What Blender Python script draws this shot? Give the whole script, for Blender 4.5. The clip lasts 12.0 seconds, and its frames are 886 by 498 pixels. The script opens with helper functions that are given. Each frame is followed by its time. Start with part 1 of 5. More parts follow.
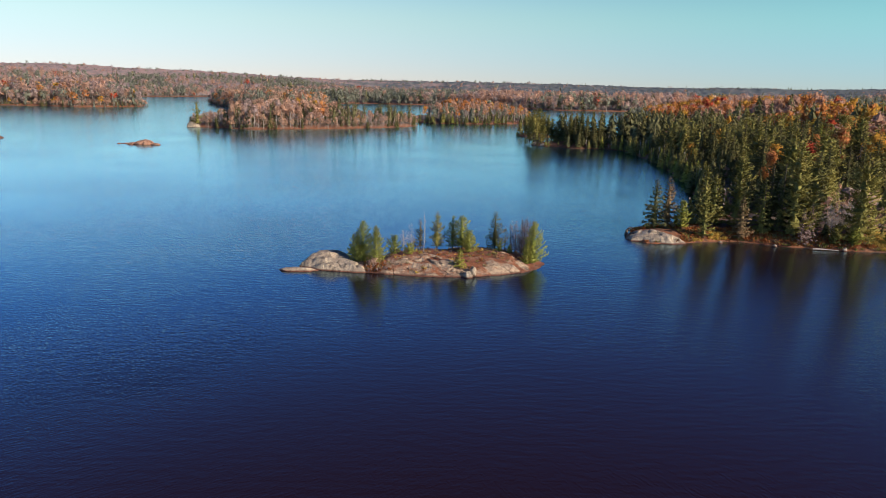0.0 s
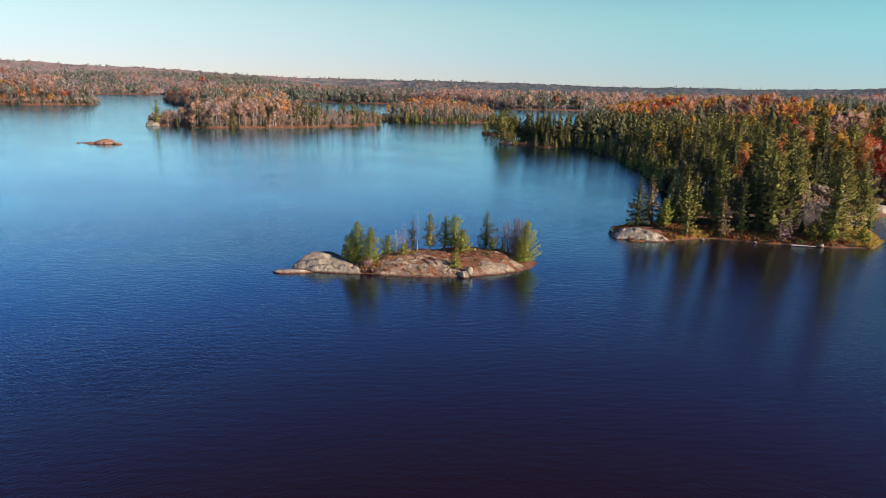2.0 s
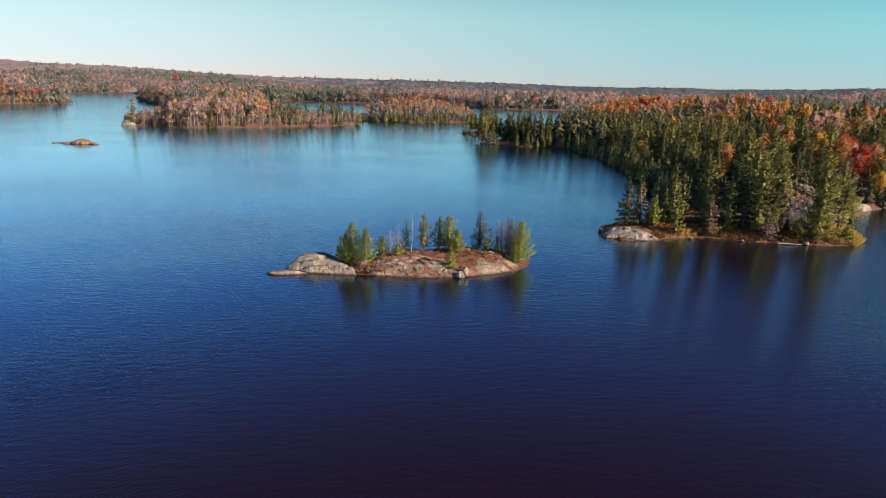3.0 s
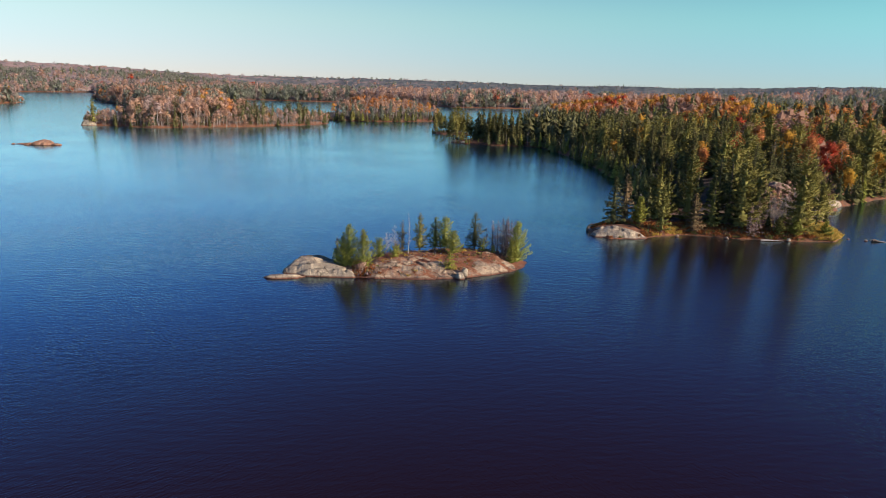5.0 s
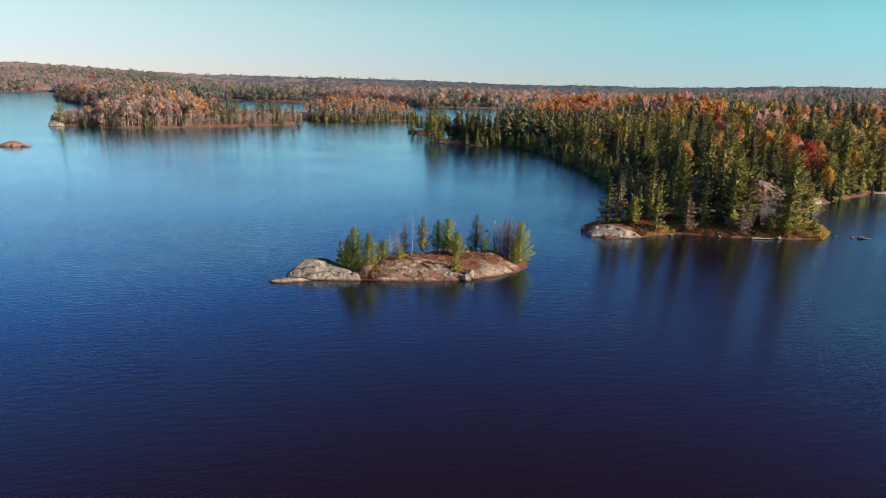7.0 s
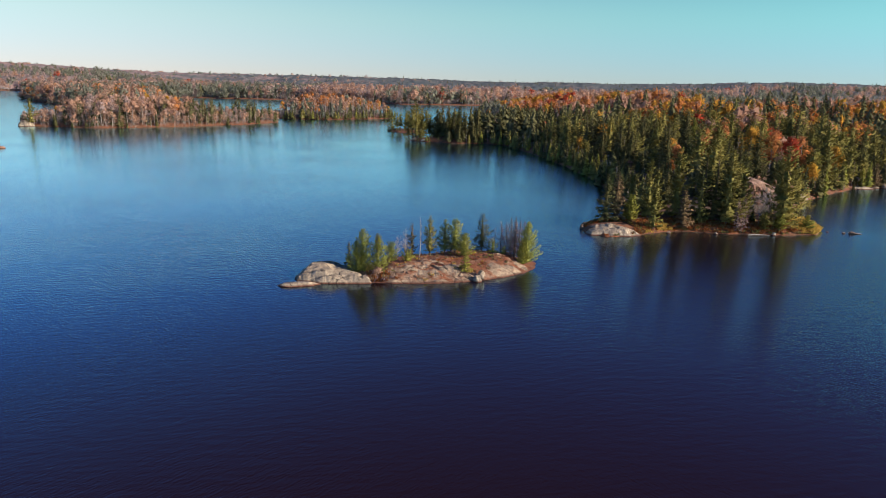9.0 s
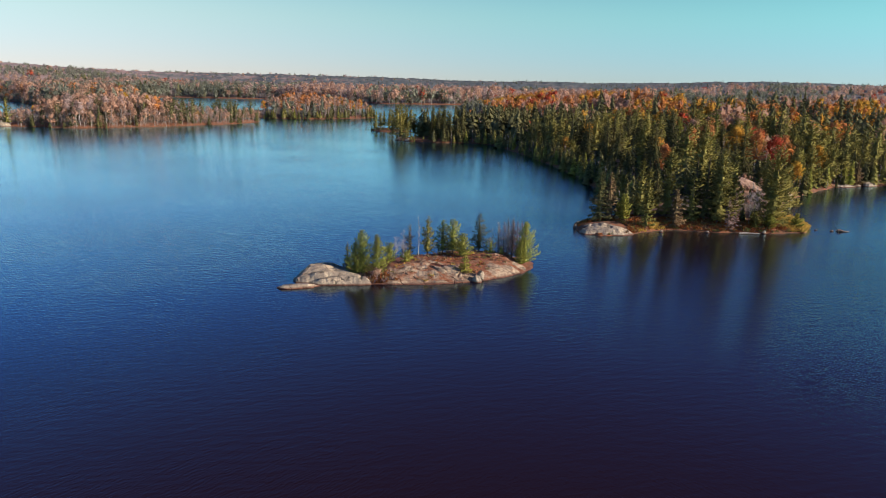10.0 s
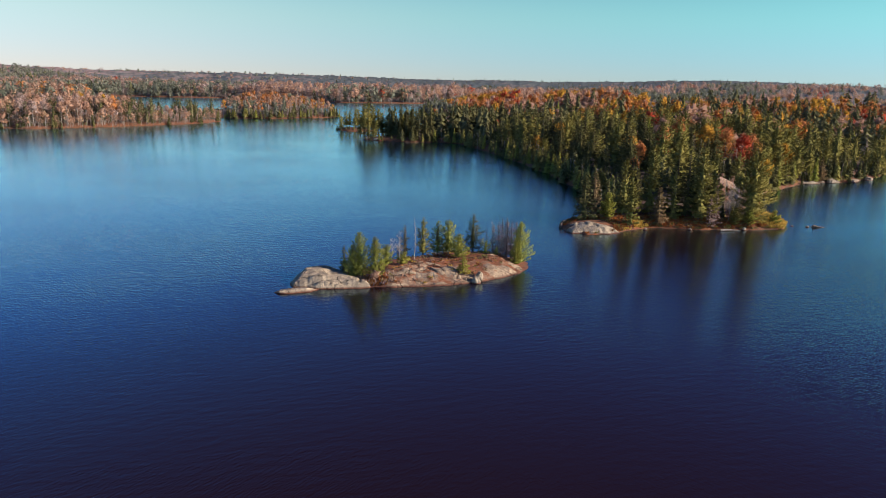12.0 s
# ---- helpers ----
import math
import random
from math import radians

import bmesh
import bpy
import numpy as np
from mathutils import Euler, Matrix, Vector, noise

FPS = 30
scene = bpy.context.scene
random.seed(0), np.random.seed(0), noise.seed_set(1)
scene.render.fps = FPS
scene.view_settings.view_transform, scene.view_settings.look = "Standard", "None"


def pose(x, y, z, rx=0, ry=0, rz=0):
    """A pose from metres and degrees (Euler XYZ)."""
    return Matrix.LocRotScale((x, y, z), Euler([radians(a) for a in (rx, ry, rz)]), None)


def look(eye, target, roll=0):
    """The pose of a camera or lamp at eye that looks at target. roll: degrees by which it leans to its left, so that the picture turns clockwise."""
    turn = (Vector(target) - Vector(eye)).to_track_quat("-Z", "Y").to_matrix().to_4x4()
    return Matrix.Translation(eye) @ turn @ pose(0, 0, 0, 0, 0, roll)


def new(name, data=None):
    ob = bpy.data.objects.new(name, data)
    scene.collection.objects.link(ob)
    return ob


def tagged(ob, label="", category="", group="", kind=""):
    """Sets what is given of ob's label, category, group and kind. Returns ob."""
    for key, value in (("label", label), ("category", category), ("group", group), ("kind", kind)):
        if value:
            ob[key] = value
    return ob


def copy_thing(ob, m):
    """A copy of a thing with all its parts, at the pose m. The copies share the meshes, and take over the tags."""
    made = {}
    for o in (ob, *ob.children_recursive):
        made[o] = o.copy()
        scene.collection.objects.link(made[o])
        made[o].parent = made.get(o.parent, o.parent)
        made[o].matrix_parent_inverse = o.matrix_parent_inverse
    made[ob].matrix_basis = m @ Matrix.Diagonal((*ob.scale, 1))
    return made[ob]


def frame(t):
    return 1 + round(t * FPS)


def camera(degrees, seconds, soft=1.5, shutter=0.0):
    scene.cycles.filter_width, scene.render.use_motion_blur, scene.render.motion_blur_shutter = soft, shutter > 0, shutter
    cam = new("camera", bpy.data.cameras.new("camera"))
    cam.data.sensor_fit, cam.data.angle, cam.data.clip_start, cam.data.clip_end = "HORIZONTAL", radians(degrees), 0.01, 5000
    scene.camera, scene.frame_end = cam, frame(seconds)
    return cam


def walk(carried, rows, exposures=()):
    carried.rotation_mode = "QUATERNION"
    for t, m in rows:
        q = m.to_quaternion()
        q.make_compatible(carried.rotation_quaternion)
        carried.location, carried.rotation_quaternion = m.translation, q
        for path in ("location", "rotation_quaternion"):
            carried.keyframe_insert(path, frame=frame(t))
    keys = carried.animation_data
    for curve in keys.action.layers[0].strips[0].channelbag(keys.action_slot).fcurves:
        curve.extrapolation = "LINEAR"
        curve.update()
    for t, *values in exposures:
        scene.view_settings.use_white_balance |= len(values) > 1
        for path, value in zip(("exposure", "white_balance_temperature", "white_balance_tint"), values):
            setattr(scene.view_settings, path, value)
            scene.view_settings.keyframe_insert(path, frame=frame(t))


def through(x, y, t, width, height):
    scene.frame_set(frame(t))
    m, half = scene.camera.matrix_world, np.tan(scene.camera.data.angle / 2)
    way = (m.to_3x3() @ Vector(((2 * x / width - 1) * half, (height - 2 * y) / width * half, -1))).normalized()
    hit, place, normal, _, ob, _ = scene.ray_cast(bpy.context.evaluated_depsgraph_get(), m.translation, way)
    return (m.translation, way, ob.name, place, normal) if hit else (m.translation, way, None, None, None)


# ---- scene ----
cam = camera(65.0, 12.0, soft=0.75)
PATH = [
    (0, (5.351, -116.088, 31.201), (5.182, -114.146, 30.756), 1.2),
    (0.5, (3.745, -116.08, 31.202), (3.603, -114.135, 30.757), 1.2),
    (1, (2.139, -116.077, 31.205), (2.026, -114.13, 30.76), 1.3),
    (1.5, (0.518, -116.071, 31.209), (0.435, -114.123, 30.763), 1.4),
    (2, (-1.108, -116.057, 31.213), (-1.158, -114.108, 30.767), 1.4),
    (2.5, (-2.739, -116.01, 31.221), (-2.756, -114.06, 30.776), 1.5),
    (3, (-4.364, -115.911, 31.239), (-4.347, -113.961, 30.793), 1.5),
    (5, (-10.733, -115.255, 31.445), (-10.607, -113.31, 30.998), 1.5),
    (5.5, (-12.295, -115.044, 31.472), (-12.146, -113.1, 31.024), 1.5),
    (6, (-13.848, -114.787, 31.499), (-13.676, -112.846, 31.051), 1.5),
    (6.5, (-15.408, -114.481, 31.531), (-15.212, -112.542, 31.084), 1.5),
    (7, (-16.981, -114.128, 31.574), (-16.766, -112.19, 31.127), 1.5),
    (9, (-23.309, -112.543, 31.987), (-23.015, -110.617, 31.534), 1.3),
    (9.5, (-24.91, -112.089, 32.032), (-24.588, -110.168, 31.578), 1.3),
    (10, (-26.519, -111.581, 32.067), (-26.168, -109.665, 31.613), 1.3),
    (10.5, (-28.123, -111.037, 32.099), (-27.743, -109.126, 31.645), 1.3),
    (11, (-29.719, -110.472, 32.125), (-29.31, -108.567, 31.671), 1.3),
    (11.5, (-31.311, -109.888, 32.147), (-30.873, -107.991, 31.692), 1.3),
    (12, (-32.906, -109.291, 32.162), (-32.439, -107.4, 31.707), 1.3),
]
walk(cam, [(t, look(eye, target, roll)) for t, eye, target, roll in PATH], exposures=[(0, 0.75, 5950, 20), (12, 0.75, 5950, 20)])

# ---- world, sun, exposure ----
SUN_AZ, SUN_EL = radians(118.0), radians(23.5)
world = bpy.data.worlds.new("sky")
scene.world = world
world.use_nodes = True
wn = world.node_tree.nodes
sky = wn.new("ShaderNodeTexSky")
sky.sky_type = "NISHITA"
sky.sun_disc = False
sky.sun_elevation, sky.sun_rotation = SUN_EL, SUN_AZ
sky.air_density, sky.dust_density, sky.ozone_density = 0.75, 0.1, 2.6
wn["Background"].inputs["Strength"].default_value = 0.071


def sky_mix(fac, a, b, mode="MIX"):
    n = wn.new("ShaderNodeMix")
    n.data_type, n.blend_type = "RGBA", mode
    for socket, v in ((n.inputs[0], fac), (n.inputs[6], a), (n.inputs[7], b)):
        if isinstance(v, bpy.types.NodeSocket):
            world.node_tree.links.new(v, socket)
        else:
            socket.default_value = (*v, 1) if isinstance(v, tuple) else v
    return n.outputs[2]


def sky_span(value, lo, hi):
    n = wn.new("ShaderNodeMapRange")
    n.interpolation_type = "SMOOTHSTEP"
    n.inputs["From Min"].default_value, n.inputs["From Max"].default_value = lo, hi
    world.node_tree.links.new(value, n.inputs["Value"])
    return n.outputs["Result"]


# a clear autumn sky: milky towards the west, deep blue overhead and towards the north-east
place, part_of_sky = wn.new("ShaderNodeTexCoord"), wn.new("ShaderNodeSeparateXYZ")
world.node_tree.links.new(place.outputs["Generated"], part_of_sky.inputs[0])
east = sky_span(part_of_sky.outputs["X"], -0.36, 0.82)
low = sky_mix(east, (0.92, 0.80, 0.77), (0.70, 0.88, 0.94))
mid = sky_mix(east, (1.48, 1.33, 0.78), (0.92, 1.53, 0.95))
high = sky_mix(east, (0.46, 0.94, 1.30), (0.41, 0.48, 0.74))
tint = sky_mix(sky_span(part_of_sky.outputs["Z"], 0.0, 0.14), low, mid)
tint = sky_mix(sky_span(part_of_sky.outputs["Z"], 0.08, 0.26), tint, high)
world.node_tree.links.new(sky_mix(1.0, sky.outputs[0], tint, "MULTIPLY"), wn["Background"].inputs["Color"])

sun_data = bpy.data.lights.new("sun", "SUN")
sun_data.energy, sun_data.angle, sun_data.color = 5.0, radians(0.53), (1.0, 0.83, 0.60)
sun = new("sun", sun_data)
sun.matrix_world = look((200 * math.sin(SUN_AZ), 200 * math.cos(SUN_AZ), 200 * math.tan(SUN_EL)), (0, 0, 0))


# ---- small tools ----
def vnoise(x, y, size, seed=0):
    """Smooth value noise between -1 and 1 over the plan, with blobs of that size in metres."""
    x, y = np.asarray(x, float) / size + 1000.0, np.asarray(y, float) / size + 1000.0
    i, j = np.floor(x).astype(np.int64), np.floor(y).astype(np.int64)
    u, v = x - i, y - j
    u, v = u * u * (3 - 2 * u), v * v * (3 - 2 * v)

    def h(a, b):
        n = (a * 374761393 + b * 668265263 + seed * 974711) & 0x7FFFFFFF
        n = ((n ^ (n >> 13)) * 1274126177) & 0x7FFFFFFF
        return ((n ^ (n >> 16)) & 0xFFFF) / 32767.5 - 1.0

    return (h(i, j) * (1 - u) + h(i + 1, j) * u) * (1 - v) + (h(i, j + 1) * (1 - u) + h(i + 1, j + 1) * u) * v


def inside(x, y, outline):
    """Distance to an outline in plan, positive inside."""
    x, y = np.asarray(x, float), np.asarray(y, float)
    best, odd = np.full(x.shape, 1e9), np.zeros(x.shape, bool)
    for (ax, ay), (bx, by) in zip(outline, outline[1:] + outline[:1]):
        dx, dy = bx - ax, by - ay
        k = np.clip(((x - ax) * dx + (y - ay) * dy) / (dx * dx + dy * dy), 0, 1)
        best = np.minimum(best, np.hypot(x - ax - k * dx, y - ay - k * dy))
        if dy:
            odd ^= ((ay > y) != (by > y)) & (x < dx * (y - ay) / dy + ax)
    return np.where(odd, best, -best)


def ramp(v, a, b):
    k = np.clip((v - a) / (b - a), 0, 1)
    return k * k * (3 - 2 * k)


def mesh_of(name, pieces, materials, smooth=False):
    """A mesh from arrays of loose polygons: pieces are (array of n x k x 3, material index) and, for foliage, the way that each polygon's
    part of the crown faces, by which the leaves are turned and softly shaded."""
    me = bpy.data.meshes.new(name)
    polys, facing = [], []
    for a, slot, *way in pieces:
        if not len(a):
            continue
        n = np.cross(a[:, 1] - a[:, 0], a[:, 2] - a[:, 0])
        n /= np.linalg.norm(n, axis=1, keepdims=True) + 1e-12
        if way and way[0] is not None:
            back = (n * way[0]).sum(1) < 0
            a = np.where(back[:, None, None], a[:, ::-1], a)
            n = np.where(back[:, None], -n, n) * 0.7 + way[0]
            n /= np.linalg.norm(n, axis=1, keepdims=True) + 1e-12
        polys.append((a, slot))
        facing.append(np.repeat(n, a.shape[1], 0))
    co = np.concatenate([a.reshape(-1, 3) for a, slot in polys]).astype(np.float32)
    sizes = np.concatenate([np.full(len(a), a.shape[1], np.int32) for a, slot in polys])
    slots = np.concatenate([np.full(len(a), slot, np.int32) for a, slot in polys])
    me.vertices.add(len(co))
    me.vertices.foreach_set("co", co.ravel())
    me.loops.add(len(co))
    me.loops.foreach_set("vertex_index", np.arange(len(co), dtype=np.int32))
    me.polygons.add(len(sizes))
    me.polygons.foreach_set("loop_start", (np.cumsum(sizes) - sizes).astype(np.int32))
    me.polygons.foreach_set("material_index", slots)
    for m in materials:
        me.materials.append(m)
    if smooth:
        me.polygons.foreach_set("use_smooth", np.ones(len(sizes), bool))
    me.update(calc_edges=True)
    if any(len(p) > 2 for p in pieces):
        normal = me.attributes.new("custom_normal", "FLOAT_VECTOR", "POINT")
        normal.data.foreach_set("vector", np.concatenate(facing).astype(np.float32).ravel())
        me.update()
    return me


def grid_mesh(name, gx, gy, gz, material, wrap=False):
    """A smooth sheet from grids of x, y and z."""
    n, m = gx.shape
    co = np.stack([gx, gy, gz], -1).reshape(-1, 3).astype(np.float32)
    i, j = np.meshgrid(np.arange(n - 1), np.arange(m if wrap else m - 1), indexing="ij")
    k = (j + 1) % m
    quads = np.stack([i * m + j, (i + 1) * m + j, (i + 1) * m + k, i * m + k], -1).reshape(-1, 4).astype(np.int32)
    a, b, c = co[quads[0, 0]], co[quads[0, 1]], co[quads[0, 2]]
    if np.cross(b - a, c - a)[2] < 0:
        quads = np.ascontiguousarray(quads[:, ::-1])
    me = bpy.data.meshes.new(name)
    me.vertices.add(len(co))
    me.vertices.foreach_set("co", co.ravel())
    me.loops.add(quads.size)
    me.loops.foreach_set("vertex_index", quads.ravel())
    me.polygons.add(len(quads))
    me.polygons.foreach_set("loop_start", np.arange(0, quads.size, 4, dtype=np.int32))
    me.polygons.foreach_set("use_smooth", np.ones(len(quads), bool))
    me.materials.append(material)
    me.update(calc_edges=True)
    return me


# ---- materials ----
def base_material(name):
    m = bpy.data.materials.new(name)
    m.use_nodes = True
    nt = m.node_tree
    return m, nt, nt.nodes, nt.nodes["Principled BSDF"]


def mixed(nt, fac, a, b, mode="MIX"):
    n = nt.nodes.new("ShaderNodeMix")
    n.data_type, n.blend_type = "RGBA", mode
    for socket, v in ((n.inputs["Factor"], fac), (n.inputs["A"], a), (n.inputs["B"], b)):
        if isinstance(v, bpy.types.NodeSocket):
            nt.links.new(v, socket)
        elif isinstance(v, (int, float)):
            socket.default_value = v
        else:
            socket.default_value = (*v, 1)
    return n.outputs["Result"]


def noise_of(nt, scale, detail=4, rough=0.55, vector=None, spread=None):
    n = nt.nodes.new("ShaderNodeTexNoise")
    n.inputs["Scale"].default_value, n.inputs["Detail"].default_value, n.inputs["Roughness"].default_value = scale, detail, rough
    if vector is None:
        tc = nt.nodes.new("ShaderNodeTexCoord")
        vector = tc.outputs["Object"]
    nt.links.new(vector, n.inputs["Vector"])
    out = n.outputs["Fac"]
    if spread:
        r = nt.nodes.new("ShaderNodeMapRange")
        r.inputs["From Min"].default_value, r.inputs["From Max"].default_value = spread
        nt.links.new(out, r.inputs["Value"])
        out = r.outputs["Result"]
    return out


def place_vector(nt, scale=(1, 1, 1), turn=0.0):
    """Places in the world, turned about z and stretched."""
    g = nt.nodes.new("ShaderNodeNewGeometry")
    m = nt.nodes.new("ShaderNodeMapping")
    m.inputs["Scale"].default_value = scale
    m.inputs["Rotation"].default_value = (0, 0, turn)
    nt.links.new(g.outputs["Position"], m.inputs["Vector"])
    return m.outputs["Vector"]


def bump(nt, bsdf, height, distance, strength=1.0):
    b = nt.nodes.new("ShaderNodeBump")
    b.inputs["Strength"].default_value, b.inputs["Distance"].default_value = strength, distance
    nt.links.new(height, b.inputs["Height"])
    nt.links.new(b.outputs["Normal"], bsdf.inputs["Normal"])
    return b


def leaf_material(name, colour, other, through=0.2):
    """Foliage: leaves or needles in two tints, thin enough to let some light through."""
    m, nt, nodes, bsdf = base_material(name)
    nodes.remove(bsdf)
    geo = nodes.new("ShaderNodeNewGeometry")
    patch = noise_of(nt, 0.22, 2, 0.5, place_vector(nt), (0.35, 0.65))
    c = mixed(nt, patch, colour, other)
    v = nodes.new("ShaderNodeMapRange")
    v.inputs["To Min"].default_value, v.inputs["To Max"].default_value = 0.82, 1.18
    nt.links.new(geo.outputs["Random Per Island"], v.inputs["Value"])
    hsv = nodes.new("ShaderNodeHueSaturation")
    nt.links.new(c, hsv.inputs["Color"])
    nt.links.new(v.outputs["Result"], hsv.inputs["Value"])
    d, t, mix = nodes.new("ShaderNodeBsdfDiffuse"), nodes.new("ShaderNodeBsdfTranslucent"), nodes.new("ShaderNodeMixShader")
    mix.inputs[0].default_value = through
    nt.links.new(hsv.outputs[0], d.inputs["Color"])
    nt.links.new(hsv.outputs[0], t.inputs["Color"])
    nt.links.new(d.outputs[0], mix.inputs[1])
    nt.links.new(t.outputs[0], mix.inputs[2])
    nt.links.new(mix.outputs[0], nodes["Material Output"].inputs["Surface"])
    return m


def bark_material(name, colour, other):
    m, nt, nodes, bsdf = base_material(name)
    f = noise_of(nt, 2.5, 4, 0.6, place_vector(nt, (1, 1, 0.35)), (0.3, 0.7))
    nt.links.new(mixed(nt, f, colour, other), bsdf.inputs["Base Color"])
    bsdf.inputs["Roughness"].default_value = 0.9
    return m


def rock_material(name, pale, dark, litter=None, cover=(0.5, 0.62)):
    """Weathered granite with lichen stains and cracks, and needle litter lying in the hollows where it is given."""
    m, nt, nodes, bsdf = base_material(name)
    at = place_vector(nt)
    c = mixed(nt, noise_of(nt, 0.6, 6, 0.65, at, (0.40, 0.60)), pale, dark)
    grain = noise_of(nt, 6.0, 5, 0.7, at, (0.25, 0.75))
    c = mixed(nt, 0.45, c, mixed(nt, grain, (0.16, 0.15, 0.14), (0.62, 0.56, 0.5)), "OVERLAY")
    c = mixed(nt, noise_of(nt, 1.9, 6, 0.7, place_vector(nt, (1.0, 1.0, 2.4)), (0.50, 0.66)), c, mixed(nt, 0.6, c, (0.10, 0.07, 0.05)))
    streak = noise_of(nt, 1.0, 3, 0.5, place_vector(nt, (1.6, 0.35, 0.35), 0.5), (0.56, 0.72))
    c = mixed(nt, streak, c, (0.10, 0.095, 0.09))
    vor = nodes.new("ShaderNodeTexVoronoi")
    vor.feature = "DISTANCE_TO_EDGE"
    vor.inputs["Scale"].default_value = 0.34
    warp = nodes.new("ShaderNodeVectorMath")
    warp.operation = "ADD"
    wob = nodes.new("ShaderNodeTexNoise")
    wob.inputs["Scale"].default_value, wob.inputs["Detail"].default_value = 0.5, 4
    nt.links.new(at, wob.inputs["Vector"])
    nt.links.new(place_vector(nt, (0.45, 1.5, 1.2), 0.35), warp.inputs[0])
    nt.links.new(wob.outputs["Color"], warp.inputs[1])
    nt.links.new(warp.outputs[0], vor.inputs["Vector"])
    crack = nodes.new("ShaderNodeMapRange")
    crack.inputs["From Max"].default_value = 0.017
    nt.links.new(vor.outputs["Distance"], crack.inputs["Value"])
    c = mixed(nt, crack.outputs["Result"], mixed(nt, 0.2, c, (0.06, 0.05, 0.045)), c)
    if litter:
        soil = mixed(nt, noise_of(nt, 3.0, 4, 0.6, at, (0.3, 0.7)), litter, tuple(v * 0.45 for v in litter))
        back, lie, spread = nodes.new("ShaderNodeSeparateXYZ"), nodes.new("ShaderNodeMath"), nodes.new("ShaderNodeMapRange")
        nt.links.new(at, back.inputs[0])
        lie.operation, lie.inputs[1].default_value = "MULTIPLY_ADD", 0.016
        nt.links.new(back.outputs["Y"], lie.inputs[0])
        nt.links.new(noise_of(nt, 0.45, 9, 0.72, at), lie.inputs[2])
        spread.inputs["From Min"].default_value, spread.inputs["From Max"].default_value = cover
        nt.links.new(lie.outputs[0], spread.inputs["Value"])
        c = mixed(nt, spread.outputs["Result"], c, soil)
    xyz, wet = nodes.new("ShaderNodeSeparateXYZ"), nodes.new("ShaderNodeMapRange")
    nt.links.new(at, xyz.inputs[0])
    wet.inputs["From Min"].default_value, wet.inputs["From Max"].default_value = 0.08, 0.34
    nt.links.new(xyz.outputs["Z"], wet.inputs["Value"])
    c = mixed(nt, wet.outputs["Result"], (0.10, 0.036, 0.017), c)
    nt.links.new(c, bsdf.inputs["Base Color"])
    bsdf.inputs["Roughness"].default_value = 0.85
    add = nodes.new("ShaderNodeMath")
    add.operation = "MULTIPLY_ADD"
    add.inputs[1].default_value = 0.6
    nt.links.new(noise_of(nt, 1.3, 6, 0.65, at), add.inputs[0])
    nt.links.new(crack.outputs["Result"], add.inputs[2])
    bump(nt, bsdf, add.outputs[0], 0.7, 1.0)
    return m


def ground_material():
    """Forest floor: rusty needles and leaves, and soil and moss darkened in place of shade between the trees."""
    m, nt, nodes, bsdf = base_material("forest_floor")
    at = place_vector(nt)
    c = mixed(nt, noise_of(nt, 0.6, 5, 0.6, at, (0.35, 0.65)), (0.10, 0.055, 0.03), (0.055, 0.05, 0.025))
    c = mixed(nt, noise_of(nt, 4.0, 3, 0.6, at, (0.55, 0.8)), c, (0.15, 0.09, 0.05))
    bank = mixed(nt, noise_of(nt, 0.7, 5, 0.6, at, (0.4, 0.6)), (0.21, 0.075, 0.027), (0.095, 0.046, 0.023))
    bank = mixed(nt, noise_of(nt, 1.8, 4, 0.6, at, (0.64, 0.72)), bank, (0.24, 0.17, 0.10))
    xyz = nodes.new("ShaderNodeSeparateXYZ")
    nt.links.new(at, xyz.inputs[0])
    low = nodes.new("ShaderNodeMapRange")
    low.inputs["From Min"].default_value, low.inputs["From Max"].default_value = 1.6, 3.2
    nt.links.new(xyz.outputs["Z"], low.inputs["Value"])
    # above the low bank, shade under the trees is put into the colour
    c = mixed(nt, low.outputs["Result"], bank, c)
    nt.links.new(c, bsdf.inputs["Base Color"])
    bsdf.inputs["Roughness"].default_value = 0.95
    bump(nt, bsdf, noise_of(nt, 2.0, 5, 0.6, at), 0.25)
    return m


